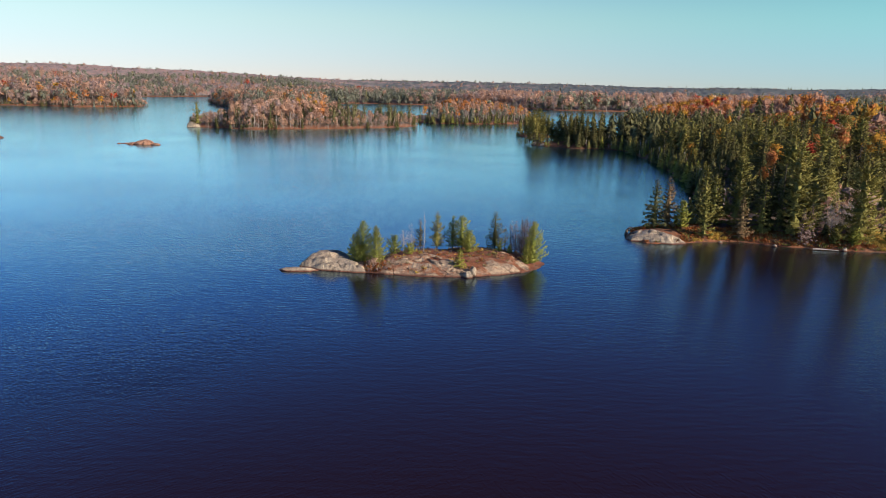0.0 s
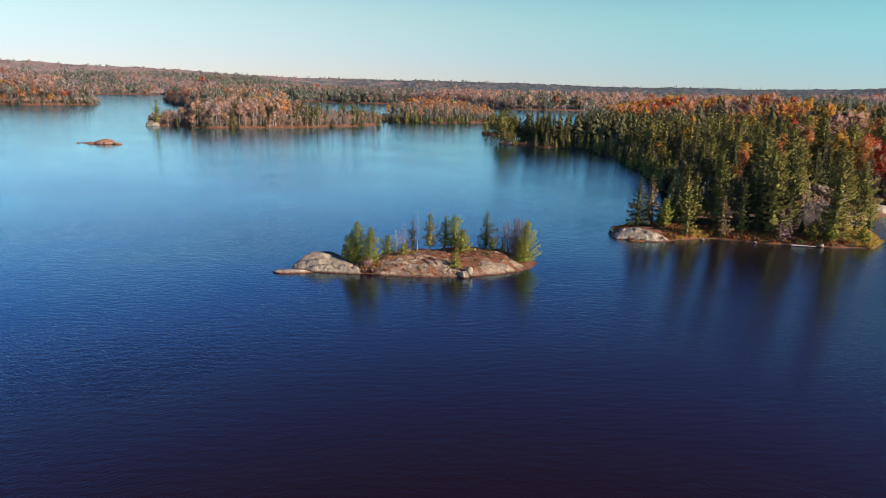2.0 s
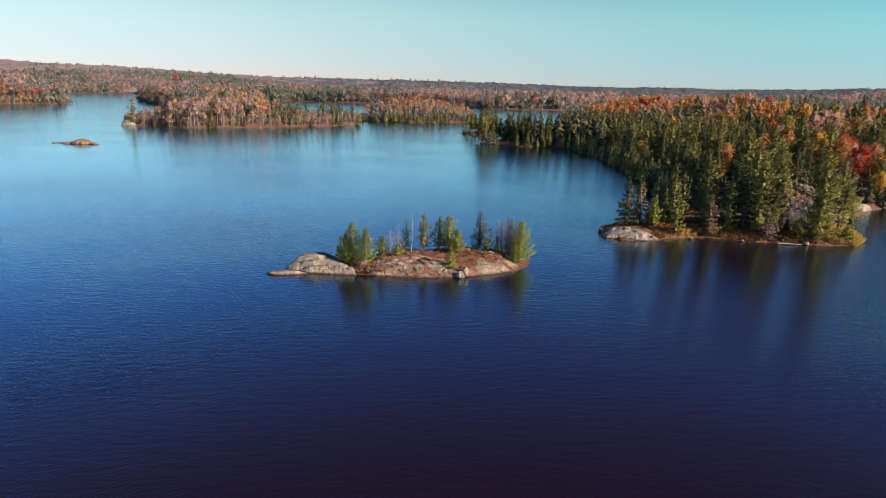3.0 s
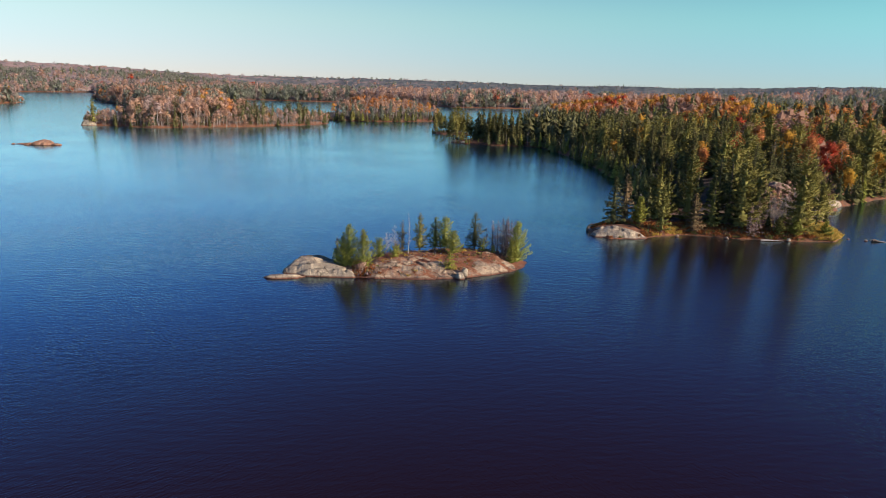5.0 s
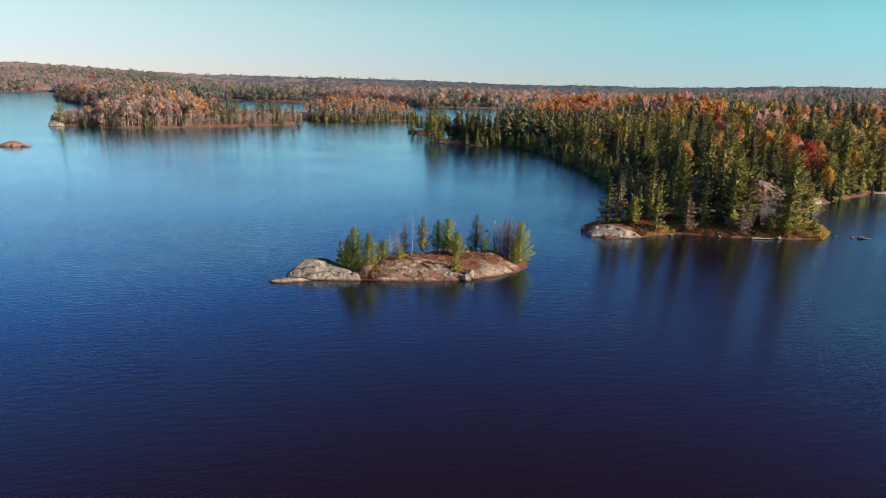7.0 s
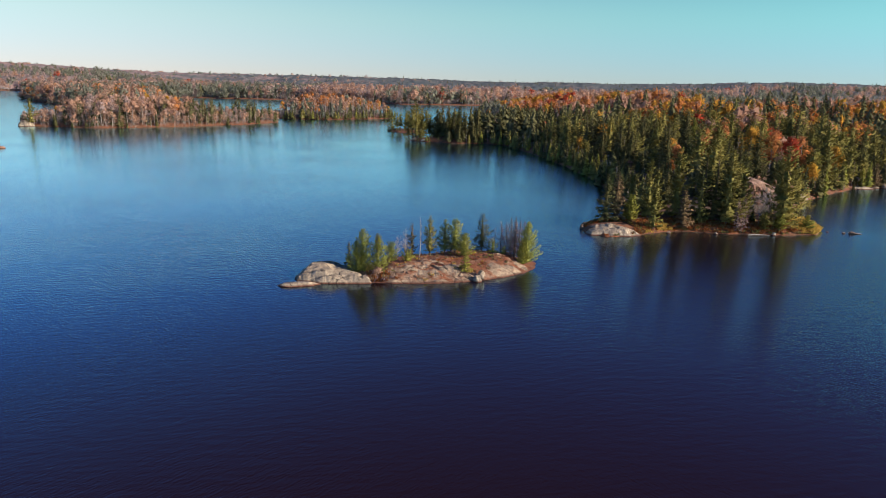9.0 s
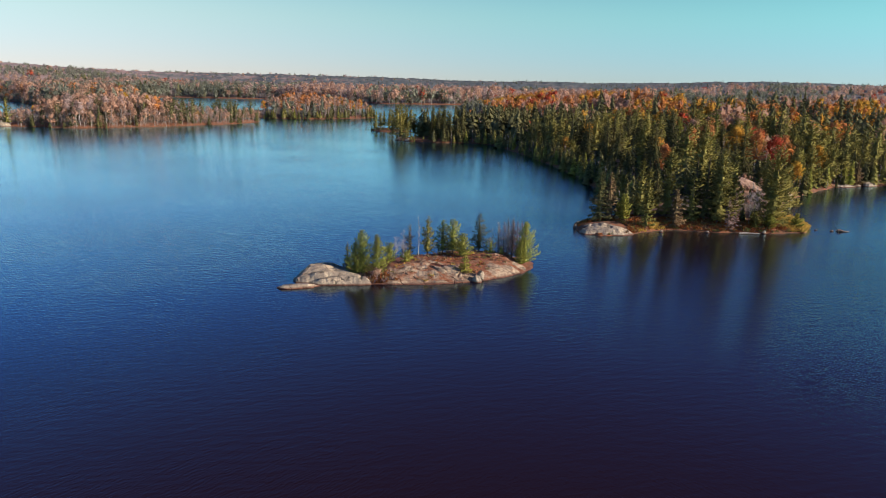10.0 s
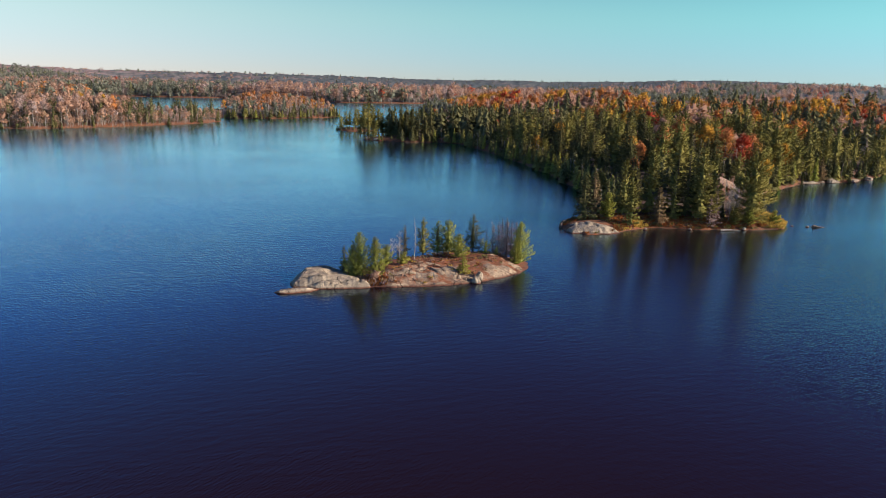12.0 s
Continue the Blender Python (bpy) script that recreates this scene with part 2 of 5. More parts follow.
def water_material():
    """Dark peaty lake water: a near-black body under a sky-reflecting surface with wind ripples, calmer and rougher in patches."""
    m, nt, nodes, bsdf = base_material("lake_water")
    nodes.remove(bsdf)
    def train(turn, along, across, detail):
        """Ripples with crests along one bearing."""
        g, m = nodes.new("ShaderNodeNewGeometry"), nodes.new("ShaderNodeMapping")
        m.vector_type = "TEXTURE"
        m.inputs["Rotation"].default_value = (0, 0, turn)
        m.inputs["Scale"].default_value = (along, across, 1)
        nt.links.new(g.outputs["Position"], m.inputs["Vector"])
        return noise_of(nt, 1.0, detail, 0.5, m.outputs["Vector"])

    xyz, side, both = nodes.new("ShaderNodeSeparateXYZ"), nodes.new("ShaderNodeMapRange"), nodes.new("ShaderNodeMix")
    nt.links.new(place_vector(nt), xyz.inputs[0])
    side.inputs["From Min"].default_value, side.inputs["From Max"].default_value = -45, 35
    nt.links.new(xyz.outputs["X"], side.inputs["Value"])
    nt.links.new(side.outputs["Result"], both.inputs[0])
    nt.links.new(train(0.72, 0.80, 0.26, 3), both.inputs[2])
    nt.links.new(train(-1.05, 0.8, 0.26, 3), both.inputs[3])
    small = both.outputs[0]
    large = train(0.1, 2.2, 0.9, 2)
    patch = noise_of(nt, 0.02, 3, 0.5, place_vector(nt), (0.35, 0.65))
    mul = nodes.new("ShaderNodeMath")
    mul.operation = "MULTIPLY_ADD"
    mul.inputs[1].default_value = 0.9
    nt.links.new(large, mul.inputs[0])
    nt.links.new(small, mul.inputs[2])
    b = nodes.new("ShaderNodeBump")
    b.inputs["Distance"].default_value = 0.066
    nt.links.new(mul.outputs[0], b.inputs["Height"])
    force = nodes.new("ShaderNodeMapRange")
    force.inputs["To Min"].default_value, force.inputs["To Max"].default_value = 0.55, 1.0
    nt.links.new(patch, force.inputs["Value"])
    lee, calm = nodes.new("ShaderNodeMapRange"), nodes.new("ShaderNodeMath")
    lee.inputs["From Min"].default_value, lee.inputs["From Max"].default_value = -140, 40
    lee.inputs["To Min"].default_value, lee.inputs["To Max"].default_value = 0.42, 0.85
    nt.links.new(xyz.outputs["X"], lee.inputs["Value"])
    calm.operation = "MULTIPLY"
    nt.links.new(force.outputs["Result"], calm.inputs[0])
    nt.links.new(lee.outputs["Result"], calm.inputs[1])
    nt.links.new(calm.outputs[0], b.inputs["Strength"])
    body, gloss, fres, mix = (nodes.new("ShaderNodeBsdfDiffuse"), nodes.new("ShaderNodeBsdfGlossy"), nodes.new("ShaderNodeFresnel"), nodes.new("ShaderNodeMixShader"))
    body.inputs["Color"].default_value = (0.0122, 0.0056, 0.0092, 1)
    gloss.inputs["Color"].default_value = (0.59, 0.87, 0.98, 1)
    gloss.inputs["Roughness"].default_value = 0.11
    fres.inputs["IOR"].default_value = 1.31
    for n in (gloss, fres):
        nt.links.new(b.outputs["Normal"], n.inputs["Normal"])
    shine = nodes.new("ShaderNodeMath")
    shine.operation, shine.use_clamp = "MULTIPLY_ADD", True
    shine.inputs[1].default_value, shine.inputs[2].default_value = 2.0, -0.062
    nt.links.new(fres.outputs[0], shine.inputs[0])
    nt.links.new(shine.outputs[0], mix.inputs[0])
    nt.links.new(body.outputs[0], mix.inputs[1])
    nt.links.new(gloss.outputs[0], mix.inputs[2])
    nt.links.new(mix.outputs[0], nodes["Material Output"].inputs["Surface"])
    return m


SPRUCE = leaf_material("spruce_needles", (0.088, 0.094, 0.040), (0.130, 0.121, 0.047), 0.08)
PINE = leaf_material("pine_needles", (0.165, 0.165, 0.050), (0.245, 0.220, 0.064), 0.12)
LIGHT_PINE = leaf_material("light_pine_needles", (0.26, 0.30, 0.07), (0.35, 0.36, 0.085), 0.35)
CEDAR = leaf_material("cedar_foliage", (0.32, 0.31, 0.065), (0.24, 0.26, 0.06), 0.35)
# conifer green, paled and greyed: distance haze is put into its colour
HAZED_GREEN = leaf_material("hazed_conifers", (0.18, 0.20, 0.145), (0.24, 0.25, 0.185), 0.4)
# pine needles again, darkened to put the shade within crowns into the colour
SHADED_PINE = leaf_material("shaded_pine_needles", (0.112, 0.116, 0.056), (0.165, 0.158, 0.070), 0.06)
# rusty bare woods, likewise with haze greyed into the tint
HAZED_RUST = leaf_material("hazed_bare_woods", (0.43, 0.305, 0.255), (0.39, 0.315, 0.285), 0.45)
GOLD = leaf_material("gold_leaves", (0.56, 0.34, 0.050), (0.46, 0.24, 0.045), 0.4)
ORANGE = leaf_material("orange_leaves", (0.52, 0.23, 0.065), (0.44, 0.19, 0.075), 0.4)
RUST = leaf_material("rust_leaves", (0.50, 0.30, 0.195), (0.44, 0.295, 0.22), 0.5)
RED = leaf_material("red_leaves", (0.46, 0.085, 0.040), (0.36, 0.085, 0.045), 0.4)
DRY = leaf_material("dry_brown_needles", (0.23, 0.155, 0.085), (0.17, 0.14, 0.07))
TWIGS = leaf_material("grey_twigs", (0.43, 0.345, 0.295), (0.52, 0.44, 0.385), 0.5)
PEACH = leaf_material("pale_orange_leaves", (0.58, 0.375, 0.24), (0.50, 0.33, 0.235), 0.5)
GREY_TWIGS = leaf_material("dead_spruce_twigs", (0.20, 0.14, 0.125), (0.27, 0.195, 0.175), 0.1)
STRAW = leaf_material("straw_grass", (0.58, 0.40, 0.095), (0.42, 0.30, 0.07), 0.45)
LITTER = leaf_material("fallen_leaves", (0.30, 0.115, 0.038), (0.22, 0.085, 0.03), 0.2)
BARK = bark_material("dark_bark", (0.085, 0.06, 0.045), (0.14, 0.105, 0.08))
PALE_BARK = bark_material("pale_bark", (0.40, 0.35, 0.30), (0.26, 0.22, 0.19))
ROCK = rock_material("granite", (0.47, 0.40, 0.285), (0.25, 0.21, 0.155))
SLAB = rock_material("littered_granite", (0.43, 0.34, 0.225), (0.24, 0.175, 0.12), (0.25, 0.085, 0.030), (0.56, 0.66))
SOIL = rock_material("needle_covered_rock", (0.40, 0.29, 0.19), (0.22, 0.15, 0.10), (0.25, 0.085, 0.030), (0.46, 0.58))
PINK_ROCK = rock_material("pinkish_granite", (0.40, 0.265, 0.19), (0.25, 0.15, 0.105))
RED_ROCK = rock_material("rusty_granite", (0.36, 0.21, 0.13), (0.25, 0.13, 0.08))
def hill_material():
    """Far woods with haze painted into the colours: leafless and rusty stands among dark conifers, in patches as wide
    as a stand of trees.
    """
    m, nt, nodes, bsdf = base_material("hazed_hill_woods")
    at = place_vector(nt)
    # rust greyed and green blued, as haze over the hills would do
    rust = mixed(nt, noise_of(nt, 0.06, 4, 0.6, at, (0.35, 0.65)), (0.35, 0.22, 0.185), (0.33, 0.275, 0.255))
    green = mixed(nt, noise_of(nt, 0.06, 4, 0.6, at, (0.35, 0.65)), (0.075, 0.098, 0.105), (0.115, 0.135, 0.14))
    xyz, east, push = nodes.new("ShaderNodeSeparateXYZ"), nodes.new("ShaderNodeMapRange"), nodes.new("ShaderNodeMath")
    nt.links.new(at, xyz.inputs[0])
    east.inputs["From Min"].default_value, east.inputs["From Max"].default_value = -1100, 200
    east.inputs["To Min"].default_value, east.inputs["To Max"].default_value = 0.45, -0.6
    nt.links.new(xyz.outputs["X"], east.inputs["Value"])
    push.operation, push.use_clamp = "ADD", True
    nt.links.new(noise_of(nt, 0.011, 7, 0.72, at, (0.40, 0.60)), push.inputs[0])
    nt.links.new(east.outputs["Result"], push.inputs[1])
    c = mixed(nt, push.outputs[0], green, rust)
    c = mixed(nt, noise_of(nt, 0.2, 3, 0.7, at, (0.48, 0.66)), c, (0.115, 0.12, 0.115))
    nt.links.new(c, bsdf.inputs["Base Color"])
    bsdf.inputs["Roughness"].default_value = 1.0
    bsdf.inputs["Specular IOR Level"].default_value = 0.0
    return m


HAZED_HILL_WOODS = hill_material()
FLOOR = ground_material()
WATER = water_material()
DRIFTWOOD = bark_material("driftwood", (0.40, 0.35, 0.30), (0.22, 0.18, 0.15))

# ---- plan of the land ----
CENTRE = (-14.0, -114.0)
MAINLAND = [(33, 38.5), (36, 34.5), (43, 34), (50, 36.5), (56, 38.3), (66, 34.5), (72, 33.2), (82, 32.8), (88, 34), (91.5, 38), (95, 46),
            (101, 60), (108, 73), (117, 78), (123, 85), (134, 93), (145, 102), (158, 109), (178, 111), (196, 117), (226, 139), (300, 180),
            (480, 230), (900, 260), (2600, 200), (4900, 0), (4900, 1500), (500, 900), (240, 860), (150, 760), (122, 640), (110, 540), (95, 420), (85, 360), (60, 338), (33, 330), (22, 318), (20, 309),
            (28, 302), (48, 293), (61, 293), (71, 283), (73, 262), (74, 231), (74, 195), (73, 163), (69, 130), (65, 104), (62, 82), (57, 62), (48, 53), (38, 48), (35, 43)]
NORTH_STRIP = [(-85, 700), (-112, 640), (-106, 588), (-72, 558), (-50, 556), (-20, 560), (5, 580), (20, 590), (34, 612), (30, 680), (15, 760), (-30, 790)]
SPIT = [(12, 408), (14, 394), (19, 387), (32, 385), (40, 394), (34, 406), (22, 412)]
WOODED_ISLAND = [(-237, 404), (-207, 399), (-184, 388), (-141, 416), (-95, 456), (-73, 496), (-74, 512), (-100, 520), (-140, 503),
                 (-175, 520), (-215, 520), (-240, 470), (-245, 425)]
BACK_POINT = [(-420, 917), (-350, 805), (-300, 810), (-265, 900), (-300, 1100), (-420, 1250), (-520, 1100)]
WEST_SHORE = [(-2200, 600), (-1000, 700), (-664, 767), (-618, 780), (-545, 752), (-503, 829), (-520, 880), (-640, 960), (-900, 1100), (-1500, 1200), (-2400, 1200)]
FAR_SHORE = [(-4900, 1300), (-1500, 1400), (-903, 1592), (-868, 1690), (-826, 1800), (-600, 1600), (-348, 1310), (-302, 1370), (-100, 1350),
             (100, 1150), (300, 1200), (600, 1300), (4900, 1800), (4900, 4900), (-4900, 4900)]
WEST_ISLET = [(-290, 250), (-280, 241), (-274, 246), (-276, 256), (-286, 260)]


def ridge(x, y):
    """Height of the far hills by their bearing."""
    az = np.degrees(np.arctan2(x - CENTRE[0], y - CENTRE[1]))
    return np.interp(az, [-60, -42, -33, -22, -12, 0, 15, 28, 34, 45, 60], [42, 60, 76, 54, 43, 35, 31, 44, 56, 42, 34])


def land(x, y):
    """For each place: height, and a list of the distances inside each land."""
    x, y = np.asarray(x, float), np.asarray(y, float)
    r = np.hypot(x - CENTRE[0], y - CENTRE[1])
    near = 1.2 * vnoise(x, y, 9, 1) + 0.6 * vnoise(x, y, 3.5, 2)
    far = 7 * vnoise(x, y, 45, 3) + 2 * vnoise(x, y, 12, 4)
    rough = 1.0 * vnoise(x, y, 14, 5) + 0.35 * vnoise(x, y, 4, 6)
    roll = vnoise(x, y, 90, 7)
    ds, hs = [], []
    for outline, wob, top, width in ((MAINLAND, near, 9.5, 42), (WOODED_ISLAND, near, 7, 40), (BACK_POINT, far, 9, 60), (WEST_SHORE, far, 22, 90),
                                     (FAR_SHORE, far, 12, 120), (WEST_ISLET, near * 0.5, 2.5, 5)):
        d = inside(x, y, outline) + wob
        if outline is MAINLAND:
            d = np.maximum(d, np.maximum(inside(x, y, NORTH_STRIP), inside(x, y, SPIT)) + 0.7 * wob)
        up = np.maximum(d, 0)
        h = np.minimum(up, 1.5) * 0.45 + top * (1 - np.exp(-up / width)) * (1 + 0.25 * roll) + rough * ramp(up, 2, 12)
        if outline is MAINLAND:
            h = h + 7.0 * ramp(up, 32, 110)
        if outline is FAR_SHORE:
            h = h + (ridge(x, y) * ramp(r, 1750, 2900) + 14 * vnoise(x, y, 380, 8) * ramp(r, 1700, 2300) * (1 - ramp(r, 2700, 3000))) * ramp(up, 8, 190)
        ds.append(d)
        hs.append(np.where(d > 0, h, np.maximum(d * 0.8, -4)))
    return np.max(hs, 0), ds


# one sheet of ground from the lake bed to the horizon
rings = [70.0]
while rings[-1] < 4880:
    rings.append(rings[-1] * (1.03 if rings[-1] < 140 else 1.0085 if rings[-1] < 620 else 1.0095 if rings[-1] < 2200 else 1.026))
bearings = np.radians(np.concatenate([np.arange(-62, 70, 0.5), np.arange(70, 298, 4.0)]))
gr, ga = np.meshgrid(np.array(rings), bearings, indexing="ij")
gx, gy = CENTRE[0] + gr * np.sin(ga), CENTRE[1] + gr * np.cos(ga)
gz = land(gx, gy)[0]
ground = new("ground", grid_mesh("ground", gx, gy, gz, FLOOR, wrap=True))
tagged(ground, "forest floor of rusty needles and leaves on rolling lakeland", "ground", kind="structure")
wr = np.array([0.004, 40, 120, 300, 800, 2000, 4900.0])
wa = np.radians(np.arange(0, 360, 3.0))
wgr, wga = np.meshgrid(wr, wa, indexing="ij")
lake = new("water", grid_mesh("water", CENTRE[0] + wgr * np.sin(wga), CENTRE[1] + wgr * np.cos(wga), wgr * 0.0, WATER, wrap=True))
tagged(lake, "dark blue lake water with fine wind ripples", "water", kind="structure")


# ---- the rocky islet ----
ISLET = [(-30.6, 2.2), (-29, 0.8), (-26, -0.2), (-22.5, -0.7), (-17.8, -0.6), (-14, -1.4), (-7, -1.6), (-1.5, -1.4), (1.8, 0.1), (9.2, 3.8), (12.8, 8),
         (14, 10.8), (12, 15), (7, 18.5), (1, 19.5), (-6, 17.5), (-13, 14), (-20, 11), (-27, 8.5), (-30, 6.5)]


def worn(d, x, y, top, edge, seed, rough=1.0):
    """Height of bare granite: rounded edges, broad swells, ledges and cracks, for a distance d inside its outline."""
    up = np.maximum(d, 0)
    wx, wy = x + 1.2 * vnoise(x, y, 2.6, seed + 1), y + 1.2 * vnoise(x, y, 2.6, seed + 2)
    crack = np.minimum(np.abs(vnoise(wx * 0.8 + wy * 0.35, wy * 1.3, 2.4, seed + 3)), np.abs(vnoise(wx, wy, 4.6, seed + 4)) * 1.3)
    ledge = vnoise(wx * 0.5, wy * 1.7 + wx * 0.2, 1.9, seed + 5)
    h = top * (1 - np.exp(-up / edge))
    h = h + rough * ramp(up, 0.05, 0.9) * (0.28 * vnoise(x, y, 3.4, seed + 6) + 0.20 * np.clip(ledge * 3, -1, 1) + 0.09 * vnoise(x, y, 0.9, seed + 7) - 0.38 * (1 - ramp(crack, 0.0, 0.12)))
    return np.where(d > 0, np.maximum(h, 0.02), np.maximum(d * 1.4, -1.6))


DOME = [(-31, 3.6), (-30.4, 1.4), (-28.6, 0.6), (-26, -0.3), (-22.5, -0.9), (-18.4, -1.0), (-17.7, -0.4), (-18.8, 2.6), (-20.6, 5.6), (-23.4, 8.2), (-27, 8.4), (-29.8, 6.8)]
WEST_SLAB = [(-15.8, -0.9), (-13.5, -1.5), (-9, -1.7), (-5, -1.6), (-2.2, -1.3), (-1.4, 0.4), (-1.6, 3.4), (-3.2, 5.6), (-7.5, 7.4), (-12, 6.4), (-15.6, 3.0)]
EAST_SLAB = [(0.6, 0.0), (2.4, 0.4), (5.5, 1.7), (9.0, 3.6), (11.2, 6.0), (9.6, 9.0), (6.2, 11.4), (1.6, 11.2), (0.2, 7.0), (0.0, 3.0)]
HUMP = [(32.2, 37.4), (33.4, 35.2), (37, 33.9), (41.5, 33.2), (44.6, 33.9), (45.2, 36.4), (43.0, 40.0), (38.5, 42.0), (34.2, 41.0)]


def dome_height(x, y):
    d = inside(x, y, DOME) + 0.35 * vnoise(x, y, 2.2, 15) + 0.15 * vnoise(x, y, 0.8, 16)
    return worn(d, x, y, np.interp(x, [-31, -29.5, -25, -20, -17.5], [2.1, 2.3, 2.45, 1.5, 0.7]), 1.05, 310, 1.3)


def west_slab_height(x, y):
    d = inside(x, y, WEST_SLAB) + 0.4 * vnoise(x, y, 1.8, 17) + 0.15 * vnoise(x, y, 0.7, 18)
    return worn(d, x, y, 1.0 + 0.24 * np.clip(y + 1, 0, 7), 1.2, 330, 1.15)


def east_slab_height(x, y):
    d = inside(x, y, EAST_SLAB) + 0.3 * vnoise(x, y, 2.4, 19) + 0.1 * vnoise(x, y, 0.8, 20)
    return worn(d, x, y, (0.8 + 0.24 * np.clip(y - 0.3 * x, 0, 8)) * (1 - 0.45 * ramp(x, 6.0, 11.0)), 1.3, 350, 0.7)


def hump_height(x, y):
    d = inside(x, y, HUMP) + 0.35 * vnoise(x, y, 2.2, 25) + 0.15 * vnoise(x, y, 0.8, 26)
    return worn(d, x, y, np.interp(x, [32, 36, 40, 45], [1.3, 2.1, 2.0, 1.2]), 1.5, 370)


def islet_floor(x, y):
    d = inside(x, y, ISLET) + 0.5 * vnoise(x, y, 3.2, 11) + 0.25 * vnoise(x, y, 1.3, 12)
    up = np.maximum(d, 0)
    saddle = 1 - 0.6 * np.exp(-((x + 17.0) / 1.6) ** 2)
    h = 2.2 * (1 - np.exp(-up / 3.2)) * saddle + 0.25 * vnoise(x, y, 3.0, 13) * ramp(up, 0.3, 3) + 0.1 * vnoise(x, y, 1.1, 14) * ramp(up, 0, 1)
    h = h * (1 - 0.62 * ramp(x, 6.5, 11.0)) * (0.4 + 0.6 * ramp(x, -20, -16.5))
    return np.where(d > 0, h + 0.05, np.maximum(d * 0.7, -1.5))


def islet_height(x, y):
    return np.max([islet_floor(x, y), dome_height(x, y), west_slab_height(x, y), east_slab_height(x, y)], 0)


ix, iy = np.meshgrid(np.arange(-36, 18, 0.3), np.arange(-5, 23, 0.3), indexing="ij")
islet = new("ground_islet", grid_mesh("ground_islet", ix, iy, islet_floor(ix, iy), SOIL))
tagged(islet, "small rock islet covered with rusty pine needles", "islet", kind="structure")


def rock(name, x, y, z, sx, sy, sz, turn, material, label, seed, category="rock", lump=0.16, flat=0.0, cuts=12):
    """A worn rock: a lumpy dome, flattened on top by as much as flat, standing with its foot below the ground."""
    bm = bmesh.new()
    big = max(sx, sy)
    bmesh.ops.create_icosphere(bm, subdivisions=5 if big > 4 else (4 if big > 1.2 else 3), radius=1)
    off = Vector((seed * 7.3, seed * 3.1, seed * 1.7))
    pick_plane = random.Random(seed)
    planes = [(Vector((pick_plane.gauss(0, 1), pick_plane.gauss(0, 1), pick_plane.uniform(-0.1, 1.2))).normalized(), pick_plane.uniform(0.70, 0.93)) for _ in range(cuts)]
    for v in bm.verts:
        p = v.co.normalized()
        n = noise.noise(p * 1.6 + off) * lump + noise.noise(p * 4.2 + off) * lump * 0.45 + noise.noise(p * 9.5 + off) * lump * 0.2
        crease = abs(noise.noise(Vector((p.x * 2.2, p.y * 5.0, p.z * 2.0)) + off * 1.7))
        n -= lump * 0.7 * max(0, 0.12 - crease) / 0.12
        n += (0.5 - abs(noise.noise(p * 6.5 + off * 2.3))) * lump * 0.28 + noise.noise(p * 19 + off) * lump * 0.10
        q = p * (1 + n)
        for plane, depth in planes:
            over = q.dot(plane) - depth
            if over > 0:
                q -= plane * over * 0.88
        if q.z > 0:
            q.z = q.z * (1 - flat) + flat * min(q.z, 0.55)
        v.co = Vector((q.x * sx, q.y * sy, q.z * sz))
    me = bpy.data.meshes.new(name)
    bm.to_mesh(me)
    bm.free()
    for p in me.polygons:
        p.use_smooth = True
    me.materials.append(material)
    ob = new(name, me)
    ob.matrix_world = pose(x, y, z, 0, 0, turn)
    return tagged(ob, label, category)


rock("rock_ledge", -29.8, -1.0, -0.15, 3.7, 1.0, 0.95, 4, ROCK, "low pale granite ledge at the tip of the islet", 1, flat=0.5, lump=0.32, cuts=7)
for name, (x0, x1, y0, y1), height, material, label in (
        ("rock_dome", (-33, -16, -3, 10), dome_height, ROCK, "broad pale granite dome, cracked and steep at its end"),
        ("rock_slab", (-18, 0.5, -3.5, 9.5), west_slab_height, SLAB, "cracked granite slab with rusty needles in the hollows"),
        ("rock_slab", (-2, 13, -2, 13.5), east_slab_height, SLAB, "smooth sloping granite slab with needle litter"),
        ("rock_hump", (30, 47, 31.5, 44), hump_height, ROCK, "smooth pale granite hump at the tip of the wooded point")):
    sx, sy = np.meshgrid(np.arange(x0, x1, 0.16), np.arange(y0, y1, 0.16), indexing="ij")
    tagged(new(name, grid_mesh(name, sx, sy, height(sx, sy), material)), label, "rock")
rock("boulder", -0.2, -0.9, 0.2, 0.85, 0.8, 1.0, 10, ROCK, "rounded grey boulder standing at the water's edge", 6)
rock("boulder", 0.5, -0.1, 0.8, 0.65, 0.65, 1.25, 30, ROCK, "upright grey boulder leaning beside another", 7)

# ---- trees ----
TAU = 2 * math.pi


def tube(path, radii, sides=6):
    """Loose quads round a bent, tapered stem."""
    path, radii = np.asarray(path, float), np.asarray(radii, float)
    a = np.arange(sides) * TAU / sides
    ring = np.stack([np.cos(a), np.sin(a), 0 * a], -1)
    pts = path[:, None] + ring[None] * radii[:, None, None]
    nxt = np.roll(pts, -1, 1)
    return np.stack([pts[:-1], nxt[:-1], nxt[1:], pts[1:]], 2).reshape(-1, 4, 3)


def sticks(start, end, width, rng):
    """Thin pointed blades from start to end, in pairs set crosswise."""
    w = np.cross(end - start, rng.normal(size=start.shape))
    w = w / (np.linalg.norm(w, axis=1, keepdims=True) + 1e-9) * np.asarray(width).reshape(-1, 1) / 2
    return np.stack([start - w, start + w, end], 1)


